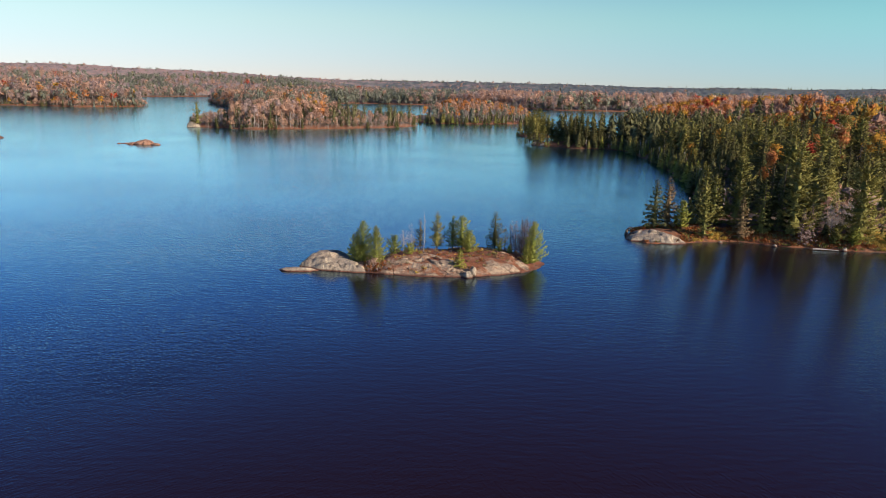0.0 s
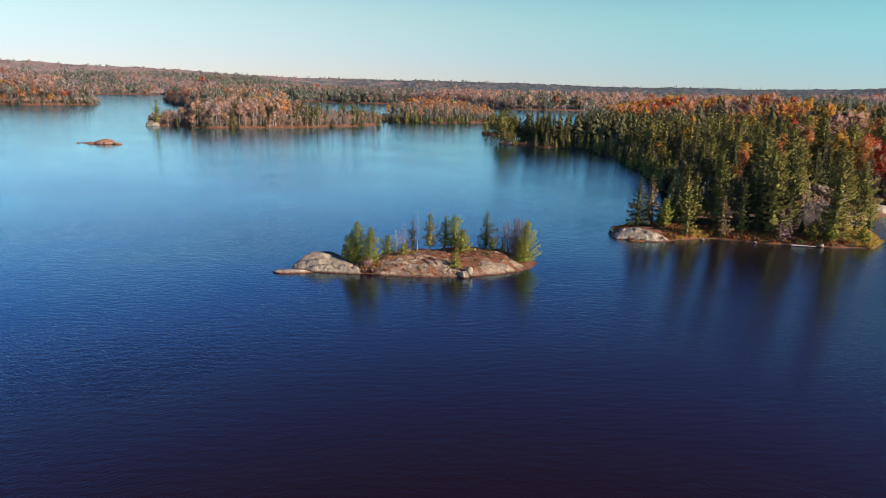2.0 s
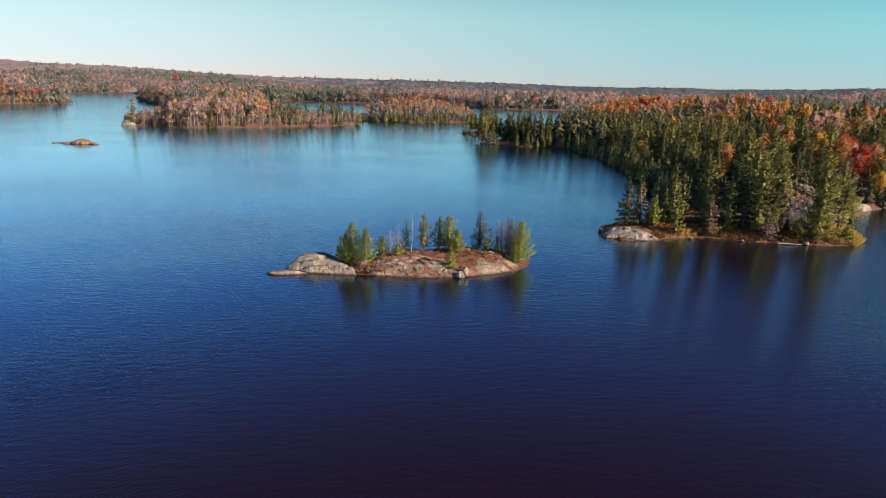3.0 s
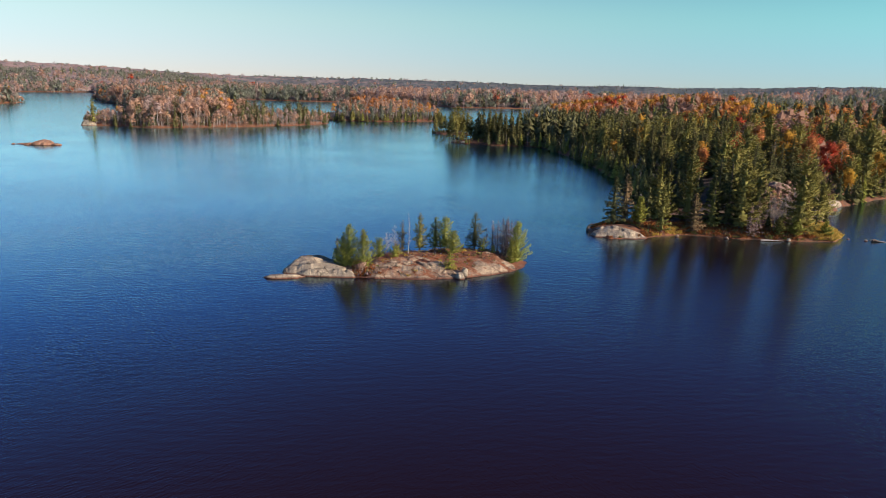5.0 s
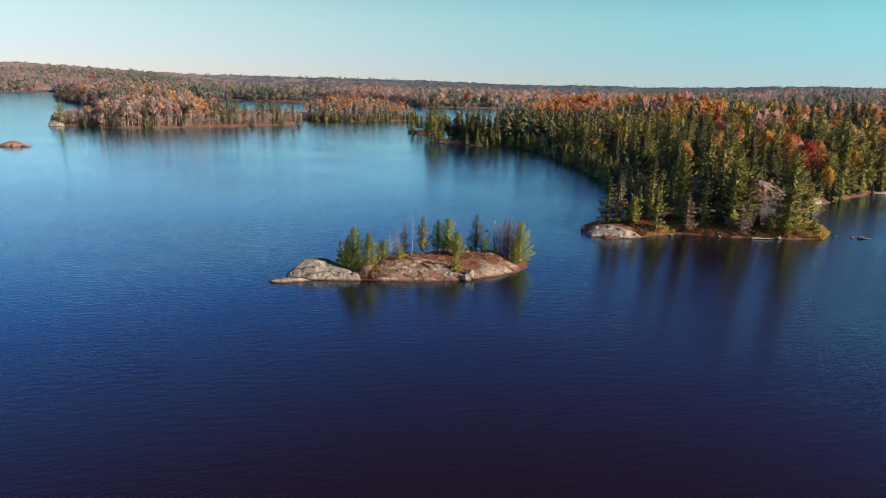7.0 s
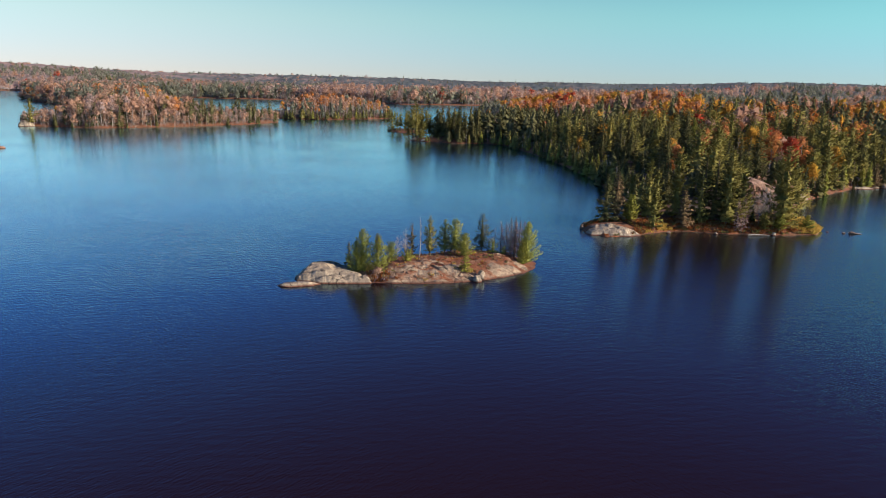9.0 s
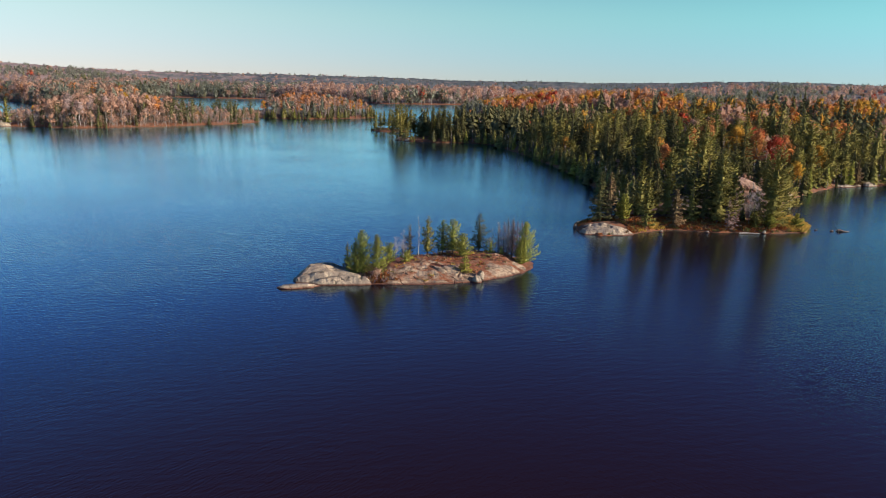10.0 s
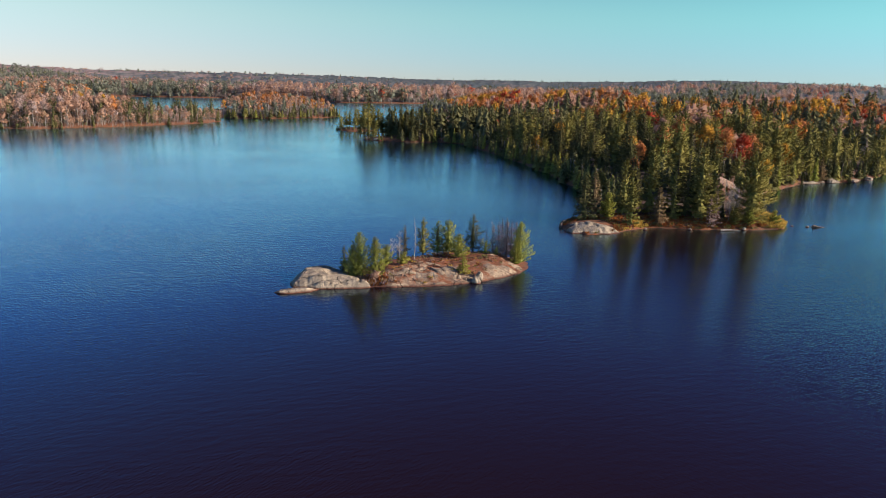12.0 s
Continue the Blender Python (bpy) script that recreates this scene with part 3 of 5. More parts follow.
def tiers(rng, H, R, n, sides, bottom, power, lean=0.0):
    """Ragged whorls of boughs, one above the other, as the dense inside of a conifer."""
    out = []
    for k in range(n):
        u = (k + rng.uniform(-0.2, 0.2)) / n
        u = max(u, 0)
        z = H * (bottom + (1 - bottom) * u)
        rad = R * ((1 - u) ** power + 0.02) * rng.uniform(0.78, 1.12)
        a = (np.arange(sides) + rng.uniform(-0.3, 0.3, sides)) * TAU / sides + rng.uniform(0, TAU)
        reach = rad * np.where(np.arange(sides) % 2, 0.45, 1.0) * rng.uniform(0.6, 1.2, sides)
        ring = np.stack([np.cos(a) * reach, np.sin(a) * reach, z + (lean - 0.22) * reach + rng.uniform(-0.02, 0.02, sides) * H], -1)
        apex = np.broadcast_to(np.array([0, 0, min(H, z + 1.25 * (1 - bottom) * H / n + 0.25 * rad)]), ring.shape)
        out.append(np.stack([ring, np.roll(ring, -1, 0), apex], 1))
    return np.concatenate(out)


def outward(polys, up=0.8):
    """The way that each polygon's part of a crown faces, away from the stem and somewhat upwards."""
    c = polys.mean(1)
    n = c * np.array([1, 1, 0])
    n /= np.linalg.norm(n, axis=1, keepdims=True) + 0.25
    n[:, 2] = up
    return n / np.linalg.norm(n, axis=1, keepdims=True)


def conifer(rng, H, R, gap, arms, tuft, dense, style="spruce", bottom=0.1, thin=0.1, core=0.4):
    """A conifer: whorls of branches, each a flat fan of needle tufts, about a tapered stem, with dark boughs inside."""
    power, rise, sweep, fan, tip = {"spruce": (0.95, (-0.42, 0.75), 0.22, 0.17, -0.05), "cedar": (0.72, (0.35, 0.5), 0.1, 0.2, 0.7),
                                    "pine": (0.84, (-0.10, 0.6), 0.22, 0.2, 0.35)}[style]
    z, u, at, lv = H * bottom, [], [], 0
    lop, skew = rng.uniform(0, TAU), rng.uniform(0.05, 0.25)
    while z < 0.975 * H:
        k = (z / H - bottom) / (1 - bottom)
        n = max(3, int(round(arms * (1 - 0.4 * k) + rng.uniform(-0.6, 0.6))))
        a = rng.uniform(0, TAU) + (np.arange(n) + rng.uniform(-0.3, 0.3, n)) * TAU / n
        low = min(1, 0.75 + k * 2.5)
        reach = R * ((1 - k) ** power * low + 0.03) * (rng.uniform(0.6, 1.2) if style == "pine" else rng.uniform(0.85, 1.12))
        L = reach * rng.uniform(*((0.5, 1.25) if style == "pine" else (0.6, 1.15)), n) * (1 + skew * np.cos(a - lop))
        ok = rng.uniform(size=n) > thin
        at.append(np.stack([a, L, z + rng.uniform(-0.12, 0.12, n) * gap, np.full(n, k)], -1)[ok])
        z += gap * (1 - 0.5 * k) * rng.uniform(0.75, 1.25)
    at = np.concatenate(at)
    counts = (2 + dense * at[:, 1] + 0.35 * dense * at[:, 1] ** 2 / max(R, 0.1)).astype(int)
    a, L, zz, k = np.repeat(at, counts, 0).T
    n = len(a)
    s = 0.15 + 0.85 * rng.uniform(size=n) ** 0.65
    off = rng.normal(0, 1, n) * fan * L * (1.15 - s)
    slope = rise[0] + rise[1] * k + rng.normal(0, 0.05, n)
    along = np.stack([np.cos(a), np.sin(a), 0 * a], -1)
    cross = np.stack([-np.sin(a), np.cos(a), 0 * a], -1)
    base = along * (s * L)[:, None] + cross * off[:, None]
    base[:, 2] = zz + L * (slope * s + sweep * s * s) - 0.25 * np.abs(off) + rng.normal(0, 0.022, n) * (L + 0.6)
    ln = np.minimum(tuft * rng.uniform(0.6, 1.4, n), 0.3 * tuft + 0.7 * L)
    swing = np.clip(off / (0.35 * L + 0.05), -1, 1) * 0.9 + rng.normal(0, 0.35, n)
    da = a + swing
    d = np.stack([np.cos(da), np.sin(da), tip + slope * 0.5 + rng.normal(0, 0.25, n)], -1)
    d /= np.linalg.norm(d, axis=1, keepdims=True)
    w = np.cross(d, np.array([0, 0, 1.0])) + rng.normal(0, 0.5, d.shape)
    w /= np.linalg.norm(w, axis=1, keepdims=True)
    w *= (ln * rng.uniform(0.14, 0.26, n))[:, None]
    d *= ln[:, None]
    quads = np.stack([base - d * 0.3, base + d * 0.15 - w, base + d * 0.7, base + d * 0.15 + w], 1)
    r0 = 0.014 * H + 0.03
    bend = rng.uniform(-0.012, 0.012, 2) * H
    t = np.array([-0.04, 0.0, 0.3, 0.65, 1.0])
    stem = tube(np.stack([bend[0] * np.sin(t * 3), bend[1] * np.sin(t * 2.4), t * H], -1), r0 * np.array([1.35, 1.1, 0.78, 0.45, 0.06]))
    a, L, zz, k = at.T
    p0 = np.stack([bend[0] * np.sin(zz / H * 3), bend[1] * np.sin(zz / H * 2.4), zz], -1)
    p1 = np.stack([np.cos(a) * L * 0.9, np.sin(a) * L * 0.9, zz + L * 0.9 * (rise[0] + rise[1] * k + 0.9 * sweep)], -1)
    wood = sticks(p0, p1, 0.016 * L + 0.02, rng)
    inner = tiers(rng, H * 0.94, R * core, max(6, int(H / gap * 0.9)), 11, bottom * 1.1, power, {"spruce": 0.0, "cedar": 0.25, "pine": 0.1}[style]) if core else np.zeros((0, 3, 3))
    return quads, stem, wood, inner


def broadleaf(rng, H, R, leaves, leaf, lobes=8, low=0.4):
    """Leaf clumps of a broadleaved tree in uneven lobes, its stem and its limbs."""
    u = rng.uniform(0, 1, lobes)
    a = np.arange(lobes) * 2.4 + rng.uniform(-0.5, 0.5, lobes)
    spread = R * 0.62 * np.sin(np.clip(u * 0.85 + 0.12, 0, 1) * math.pi) * rng.uniform(0.6, 1.1, lobes)
    mid = np.stack([np.cos(a) * spread, np.sin(a) * spread, H * (low + 0.1 + (0.86 - low) * u)], -1)
    mid[0] = (0, 0, H * 0.9)
    size = R * rng.uniform(0.34, 0.56, lobes)
    which = rng.integers(0, lobes, leaves)
    d = rng.normal(size=(leaves, 3))
    d /= np.linalg.norm(d, axis=1, keepdims=True)
    c = mid[which] + d * (size[which] * rng.uniform(0.35, 1.05, leaves) ** 0.7)[:, None] * np.array([1, 1, 1.1])
    a1, a2 = rng.normal(size=(leaves, 3)), rng.normal(size=(leaves, 3))
    a1 /= np.linalg.norm(a1, axis=1, keepdims=True)
    a2 -= a1 * (a1 * a2).sum(1, keepdims=True)
    a2 /= np.linalg.norm(a2, axis=1, keepdims=True)
    s = (leaf * rng.uniform(0.6, 1.4, leaves))[:, None]
    quads = np.stack([c - a1 * s * 0.6, c - a2 * s * 0.38, c + a1 * s * 0.6, c + a2 * s * 0.38], 1)
    lit = d + 0.5 * (c - np.array([0, 0, 0.6 * H])) / R + np.array([0, 0, 0.25])
    lit /= np.linalg.norm(lit, axis=1, keepdims=True)
    k = np.array([-0.04, 0.0, 0.35, 0.7, 0.95])
    bend = rng.uniform(-0.02, 0.02, 2) * H
    path = np.stack([bend[0] * np.sin(k * 3), bend[1] * np.sin(k * 2.4), k * H], -1)
    stem = tube(path, (0.013 * H + 0.02) * np.array([1.3, 1.0, 0.75, 0.42, 0.08]))
    p0 = np.stack([0 * u, 0 * u, mid[:, 2] - spread * 0.9 - 0.1 * H], -1)
    wood = sticks(p0, mid, 0.009 * H + 0.02 + 0 * u, rng)
    inner = []
    for c, r in zip(mid, size * 0.55):
        p = np.array([(1, 0, 0), (0, 1, 0), (-1, 0, 0), (0, -1, 0), (0, 0, 1), (0, 0, -1.0)]) * rng.uniform(0.7, 1.15, (6, 1)) * r + c + rng.normal(0, 0.1 * R, (6, 3))
        for i in range(4):
            inner += [(p[i], p[(i + 1) % 4], p[4]), (p[(i + 1) % 4], p[i], p[5])]
    return quads, stem, wood, np.array(inner), lit


def bare(rng, H, R, twigs, width):
    """A leafless tree: stem, rising limbs and fine twigs."""
    k = np.array([-0.04, 0.0, 0.35, 0.7, 1.0])
    bend = rng.uniform(-0.025, 0.025, 2) * H
    path = np.stack([bend[0] * np.sin(k * 3), bend[1] * np.sin(k * 2.4), k * H], -1)
    stem = tube(path, (0.008 * H + 0.012) * np.array([1.3, 1.0, 0.72, 0.4, 0.06]), 5)
    m = max(4, twigs // 5)
    u = rng.uniform(0.22, 0.95, m)
    a = rng.uniform(0, TAU, m)
    L = R * (1.15 - u) * rng.uniform(0.7, 1.2, m)
    p0 = np.stack([bend[0] * np.sin(u * 3), bend[1] * np.sin(u * 2.4), u * H], -1)
    p1 = p0 + np.stack([np.cos(a) * L, np.sin(a) * L, L * rng.uniform(0.3, 1.1, m)], -1)
    limbs = sticks(p0, p1, width * 1.5 + 0 * u, rng)
    w = rng.integers(0, m, twigs)
    s = rng.uniform(0.3, 1.0, twigs)[:, None]
    q0 = p0[w] * (1 - s) + p1[w] * s
    q1 = q0 + rng.normal(0, 0.6, (twigs, 3)) * (L[w] * 0.6)[:, None] + np.array([0, 0, 0.25]) * L[w][:, None]
    return sticks(q0, q1, width + 0 * w, rng), stem, limbs, np.zeros((0, 3, 3))


def tree(name, made, leaf, wood, x, y, z, label, category, group="", crown="crown"):
    """A tree as a thing: an Empty at its foot with its trunk and its crown."""
    quads, stem, limbs, inner = made[:4]
    lit = made[4] if len(made) > 4 else outward(quads) if crown == "crown" else None
    top = tagged(new(name), label, category, group)
    t = new("trunk", mesh_of("trunk", [(stem, 0), (limbs, 0)], [wood]))
    c = new(crown, mesh_of(crown, [(quads, 0, lit), (inner, 0, outward(inner) if len(inner) else None)], [leaf]))
    if crown == "bare_crown":
        tagged(c, kind="stuff")
    t.parent = c.parent = top
    top.matrix_world = pose(x, y, z)
    return top


def islet_tree(name, style, x, y, top, R, leaf, seed, label, category="tree", thin=0.12, bottom=0.12):
    z = float(islet_height(np.array([x]), np.array([y]))[0])
    rng = np.random.default_rng(seed)
    H = top - z
    if style == "bare":
        return tree(name, bare(rng, H, R, 170, 0.035), TWIGS, PALE_BARK, x, y, z, label, category, crown="bare_crown")
    dead = leaf is GREY_TWIGS
    made = conifer(rng, H, R * (1.25 if style == "spruce" else 1.15), 0.36 if dead else 0.5, 7 if dead else 8, 0.23, 20 if dead else 44, style, bottom, thin, 0 if dead else 0.32)
    return tree(name, made, leaf, BARK, x, y, z, label, category)


islet_tree("spruce_tree", "spruce", -21.7, 6.2, 5.7, 1.1, SPRUCE, 101, "small dark spruce at the back of the granite dome")
islet_tree("pine_tree", "cedar", -19.4, 3.4, 8.3, 2.1, LIGHT_PINE, 102, "bushy light green pine beside the granite dome", thin=0.05, bottom=0.03)
islet_tree("pine_tree", "cedar", -20.4, 3.4, 6.4, 1.6, LIGHT_PINE, 103, "bushy light green pine beside the granite dome", thin=0.05, bottom=0.03)
islet_tree("cedar_tree", "cedar", -16.9, 2.6, 7.7, 1.75, CEDAR, 104, "yellow-green cedar beside the islet's saddle", thin=0.05, bottom=0.03)
islet_tree("cedar_tree", "cedar", -14.2, 7.0, 5.2, 1.6, CEDAR, 105, "yellow-green cedar on the needle-covered rock", thin=0.05, bottom=0.02)
islet_tree("cedar_tree", "cedar", -11.5, 6.5, 3.9, 1.5, CEDAR, 106, "low yellow-green cedar bush on the islet", thin=0.05, bottom=0.02)
islet_tree("birch_tree", "bare", -11.6, 9.5, 7.2, 1.6, TWIGS, 107, "leafless pale birch on the islet")
islet_tree("birch_tree", "bare", -13.0, 9.0, 6.0, 1.3, TWIGS, 108, "leafless pale birch on the islet")
islet_tree("pine_tree", "pine", -10.1, 12.0, 7.6, 1.35, DRY, 109, "thin fading pine with brownish needles", thin=0.3)
islet_tree("dead_tree", "bare", -9.1, 8.4, 9.9, 0.55, TWIGS, 110, "tall grey dead snag on the islet")
islet_tree("spruce_tree", "pine", -6.9, 11.2, 9.2, 1.8, PINE, 111, "slender spruce among the islet's middle trees")
islet_tree("pine_tree", "pine", -4.0, 12.0, 8.4, 1.9, LIGHT_PINE, 112, "green pine among the islet's middle trees")
islet_tree("pine_tree", "pine", -2.2, 11.0, 8.6, 2.5, LIGHT_PINE, 113, "light green pine among the islet's middle trees", thin=0.05)
islet_tree("pine_tree", "cedar", -0.8, 9.0, 6.2, 1.9, CEDAR, 114, "bushy yellow-green pine on the slab", thin=0.05, bottom=0.04)
islet_tree("pine_tree", "spruce", -1.9, 1.6, 4.7, 1.15, CEDAR, 115, "young yellow-green pine standing by the boulders", thin=0.05, bottom=0.04)
islet_tree("spruce_tree", "spruce", 3.9, 16.0, 8.9, 2.1, SPRUCE, 116, "tall layered spruce standing alone on the islet", thin=0.22)
islet_tree("pine_tree", "cedar", 4.9, 11.0, 4.5, 1.2, CEDAR, 117, "young light green pine on the sloping slab")
islet_tree("pine_tree", "cedar", 6.6, 10.0, 3.6, 0.6, CEDAR, 118, "knee-high young pine on the sloping slab")
for i, (x, y, top) in enumerate(((5.8, 13.5, 6.6), (6.8, 12.6, 7.2), (7.8, 12.4, 7.9), (8.7, 12.8, 7.4), (9.4, 12.0, 8.2), (10.4, 12.2, 8.1), (8.2, 11.0, 6.2), (9.0, 14.0, 8.3), (9.9, 13.6, 8.6), (7.2, 14.2, 7.6), (10.9, 11.2, 8.3), (8.9, 10.6, 6.8))):
    islet_tree("dead_spruce", "spruce" if i % 3 else "bare", x, y, top, 1.05, GREY_TWIGS, 130 + i, "bare grey-brown spruce in a thin stand", thin=0.25)
islet_tree("pine_tree", "cedar", 11.0, 9.2, 8.2, 2.2, LIGHT_PINE, 119, "bushy light green pine at the islet's end", thin=0.04, bottom=0.03)
islet_tree("cedar_tree", "cedar", 9.9, 8.0, 5.0, 1.3, CEDAR, 120, "yellow-green cedar at the islet's end", thin=0.05, bottom=0.02)

shrub_z = float(islet_height(np.array([-17.0]), np.array([0.9]))[0])
tree("shrub", broadleaf(np.random.default_rng(121), 1.9, 1.3, 260, 0.2, 7, 0.05), RUST, PALE_BARK, -17.0, 0.9, shrub_z, "rusty-leaved shrub in the saddle of the rock islet", "shrub")

# ---- the wooded point ----
rock("rock_outcrop", 104.0, 82.0, 4.6, 7.5, 3.8, 2.2, 10, PINK_ROCK, "smooth pinkish granite outcrop sloping down to the cove", 22, lump=0.09, flat=0.4).matrix_world = pose(104.0, 82.0, 4.6, 6, 18, 10)
rock("boulder", 99.0, 81.2, 6.9, 1.0, 0.9, 0.9, 20, ROCK, "pale boulder perched on the pinkish outcrop", 26)
rock("rock_slab", 117.5, 85.0, -0.6, 9.5, 4.6, 3.4, 30, ROCK, "pale granite slab sloping into the cove", 23, lump=0.14, flat=0.3)
rock("rock_islet", -185.5, 239.5, -0.4, 6.6, 3.6, 3.0, 5, RED_ROCK, "low rusty rock islet lying far out in the lake", 24, lump=0.42, flat=0.3)
for i, (x, y, a, b, c) in enumerate(((-178.5, 238.0, 3.2, 1.6, 1.5), (-183.0, 237.0, 2.6, 1.6, 2.3), (-191.5, 238.2, 2.8, 1.8, 1.7), (-199.5, 239.5, 1.6, 1.0, 0.8))):
    rock("shore_rock", x, y, -0.2, a, b, c, 31 * i, RED_ROCK, "broken rusty rock of the low islet far out", 80 + i, lump=0.35, flat=0.3)
rock("rock_islet", -195.0, 241.0, -0.4, 5.0, 2.0, 1.0, 8, RED_ROCK, "low rusty ledge beside the rock islet", 25, lump=0.2)


for i, (x, y, a, b, c) in enumerate(((-14.3, -0.6, 1.9, 0.9, 0.8), (-10.4, -0.9, 1.2, 0.6, 0.5), (-6.6, -0.8, 2.3, 0.9, 0.85), (-3.2, -0.7, 0.9, 0.6, 0.45))):
    rock("shore_rock", x, y, -0.12, a, b, c, 9 * i - 12, SLAB, "low broken rock at the islet's waterline", 50 + i, lump=0.3, flat=0.4)
for i, (x, y, a, b, c) in enumerate(((159.5, 108.2, 4.6, 2.2, 1.9), (167.5, 110.4, 2.4, 2.2, 1.5), (172.8, 109.8, 3.4, 1.8, 2.6), (178.0, 111.4, 1.6, 1.3, 1.2), (185.0, 112.8, 5.2, 2.2, 1.8), (194.5, 115.8, 3.6, 1.9, 2.3))):
    rock("shore_boulder", x, y + 0.8, -0.7, a * 1.15, b, c * 1.1, 13 * i - 15, ROCK, "pale granite boulder at the foot of the far cove shore", 60 + i, lump=0.34, flat=0.35)
rock("shore_boulder", -232.0, 401.0, 0.2, 5.0, 4.0, 3.8, 10, ROCK, "pale granite knob at the tip of the wooded island", 70, lump=0.18)
rock("shore_boulder", 22.5, 312.0, 0.1, 2.6, 2.0, 2.0, 10, ROCK, "pale boulder at the tip of the peninsula", 71)
rock("shore_boulder", 27.0, 306.0, 0.1, 2.2, 1.6, 1.6, 40, ROCK, "pale boulder at the tip of the peninsula", 72)
rock("shore_boulder", 77.0, 33.3, 0.1, 0.7, 0.6, 0.7, 40, ROCK, "round pale boulder on the shore of the point", 73)
rock("shore_boulder", 52.5, 36.6, 0.05, 0.6, 0.5, 0.5, 10, ROCK, "small stone on the shore of the point", 74)
rock("shore_boulder", 63.5, 35.2, 0.05, 0.55, 0.5, 0.5, 10, ROCK, "small stone on the shore of the point", 75)
rock("shore_boulder", 96.0, 34.6, 0.0, 0.5, 0.45, 0.42, 10, ROCK, "small stone standing out of the lake", 76)
rock("shore_boulder", 92.9, 36.2, 0.0, 0.4, 0.35, 0.25, 10, ROCK, "small stone standing out of the lake", 77)


def ground_at(x, y):
    return float(land(np.array([x]), np.array([y]))[0][0])


def point_tree(name, style, x, y, H, R, leaf, seed, label, per=6, thin=0.12, bottom=0.1, sprays=7):
    rng = np.random.default_rng(seed)
    z = max(ground_at(x, y), 1.3 if x < 45 else 0.2)
    if style == "bare":
        return tree(name, bare(rng, H, R, 220, 0.05), TWIGS, PALE_BARK, x, y, z, label, "tree", crown="bare_crown")
    dead = leaf is GREY_TWIGS
    made = conifer(rng, H, R, 0.5 if dead else 0.62 + 0.03 * H, per if dead else per + 2, 0.52 if sprays > 5 else 0.85, 5 if dead else (22 if sprays > 5 else 7), style, bottom, thin, 0 if dead else 0.42)
    return tree(name, made, leaf, BARK, x, y, z, label, "tree")


FRONT = [("spruce_tree", "spruce", 39.6, 43.5, 11.6, 2.6, SPRUCE, "spruce with thinning branches at the granite hump", 0.12),
         ("spruce_tree", "spruce", 42.6, 44.5, 12.0, 2.5, DRY, "fading brownish spruce at the granite hump", 0.12),
         ("cedar_tree", "cedar", 45.6, 42.5, 6.4, 1.8, CEDAR, "small golden-green cedar beside the granite hump", 0.08),
         ("pine_tree", "pine", 49.2, 40.0, 10.6, 1.7, PINE, "slender young pine by the shore", 0.2),
         ("pine_tree", "pine", 50.6, 46.5, 14.5, 2.6, PINE, "green pine on the wooded point", 0.15),
         ("pine_tree", "pine", 58.2, 47.5, 18.0, 3.4, PINE, "tall layered white pine on the wooded point", 0.15),
         ("spruce_tree", "spruce", 57.6, 42.0, 9.0, 2.1, DRY, "brown dying spruce on the shore", 0.1),
         ("spruce_tree", "spruce", 62.4, 43.5, 12.6, 2.4, PINE, "green spruce on the shore", 0.1),
         ("pine_tree", "pine", 68.4, 41.5, 18.4, 3.8, PINE, "tall broad white pine on the shore", 0.1),
         ("pine_tree", "pine", 72.6, 42.5, 18.0, 3.2, PINE, "tall white pine on the shore", 0.15),
         ("pine_tree", "pine", 80.8, 38.8, 19.5, 4.6, PINE, "great spreading white pine at the point's end", 0.12),
         ("spruce_tree", "spruce", 54.0, 50.0, 15.0, 2.4, SPRUCE, "dark spruce on the wooded point", 0.1),
         ("spruce_tree", "spruce", 65.0, 47.0, 15.5, 2.4, SPRUCE, "dark spruce on the wooded point", 0.1),
         ("cedar_tree", "cedar", 75.4, 37.0, 4.2, 1.1, PINE, "small yellow-green cedar on the shore", 0.05),
         ("cedar_tree", "cedar", 79.0, 36.6, 3.6, 1.4, CEDAR, "bushy cedar under the great pine", 0.05),
         ("cedar_tree", "cedar", 86.5, 37.0, 3.2, 1.4, CEDAR, "bushy cedar under the great pine", 0.05),
         ("dead_spruce", "spruce", 69.0, 38.0, 7.8, 1.2, GREY_TWIGS, "grey dead spruce on the shore", 0.3),
         ("dead_spruce", "spruce", 70.6, 38.2, 8.6, 1.2, GREY_TWIGS, "grey dead spruce on the shore", 0.3),
         ("bare_tree", "bare", 75.4, 39.5, 7.6, 3.2, TWIGS, "leafless grey tree on the shore", 0),
         ("bare_tree", "bare", 78.0, 41.0, 7.6, 2.6, TWIGS, "leafless grey tree on the shore", 0),
         ("bare_tree", "bare", 82.5, 48.0, 5.5, 2.4, TWIGS, "leafless grey tree below the pinkish outcrop", 0)]
for i, (name, style, x, y, H, R, leaf, label, thin) in enumerate(FRONT):
    point_tree(name, style, x, y if x < 47 else y - 2.0, H, R * 1.22, leaf, 200 + i, label, per=6, thin=thin * 0.6, bottom=0.03 if style == "cedar" else 0.06)

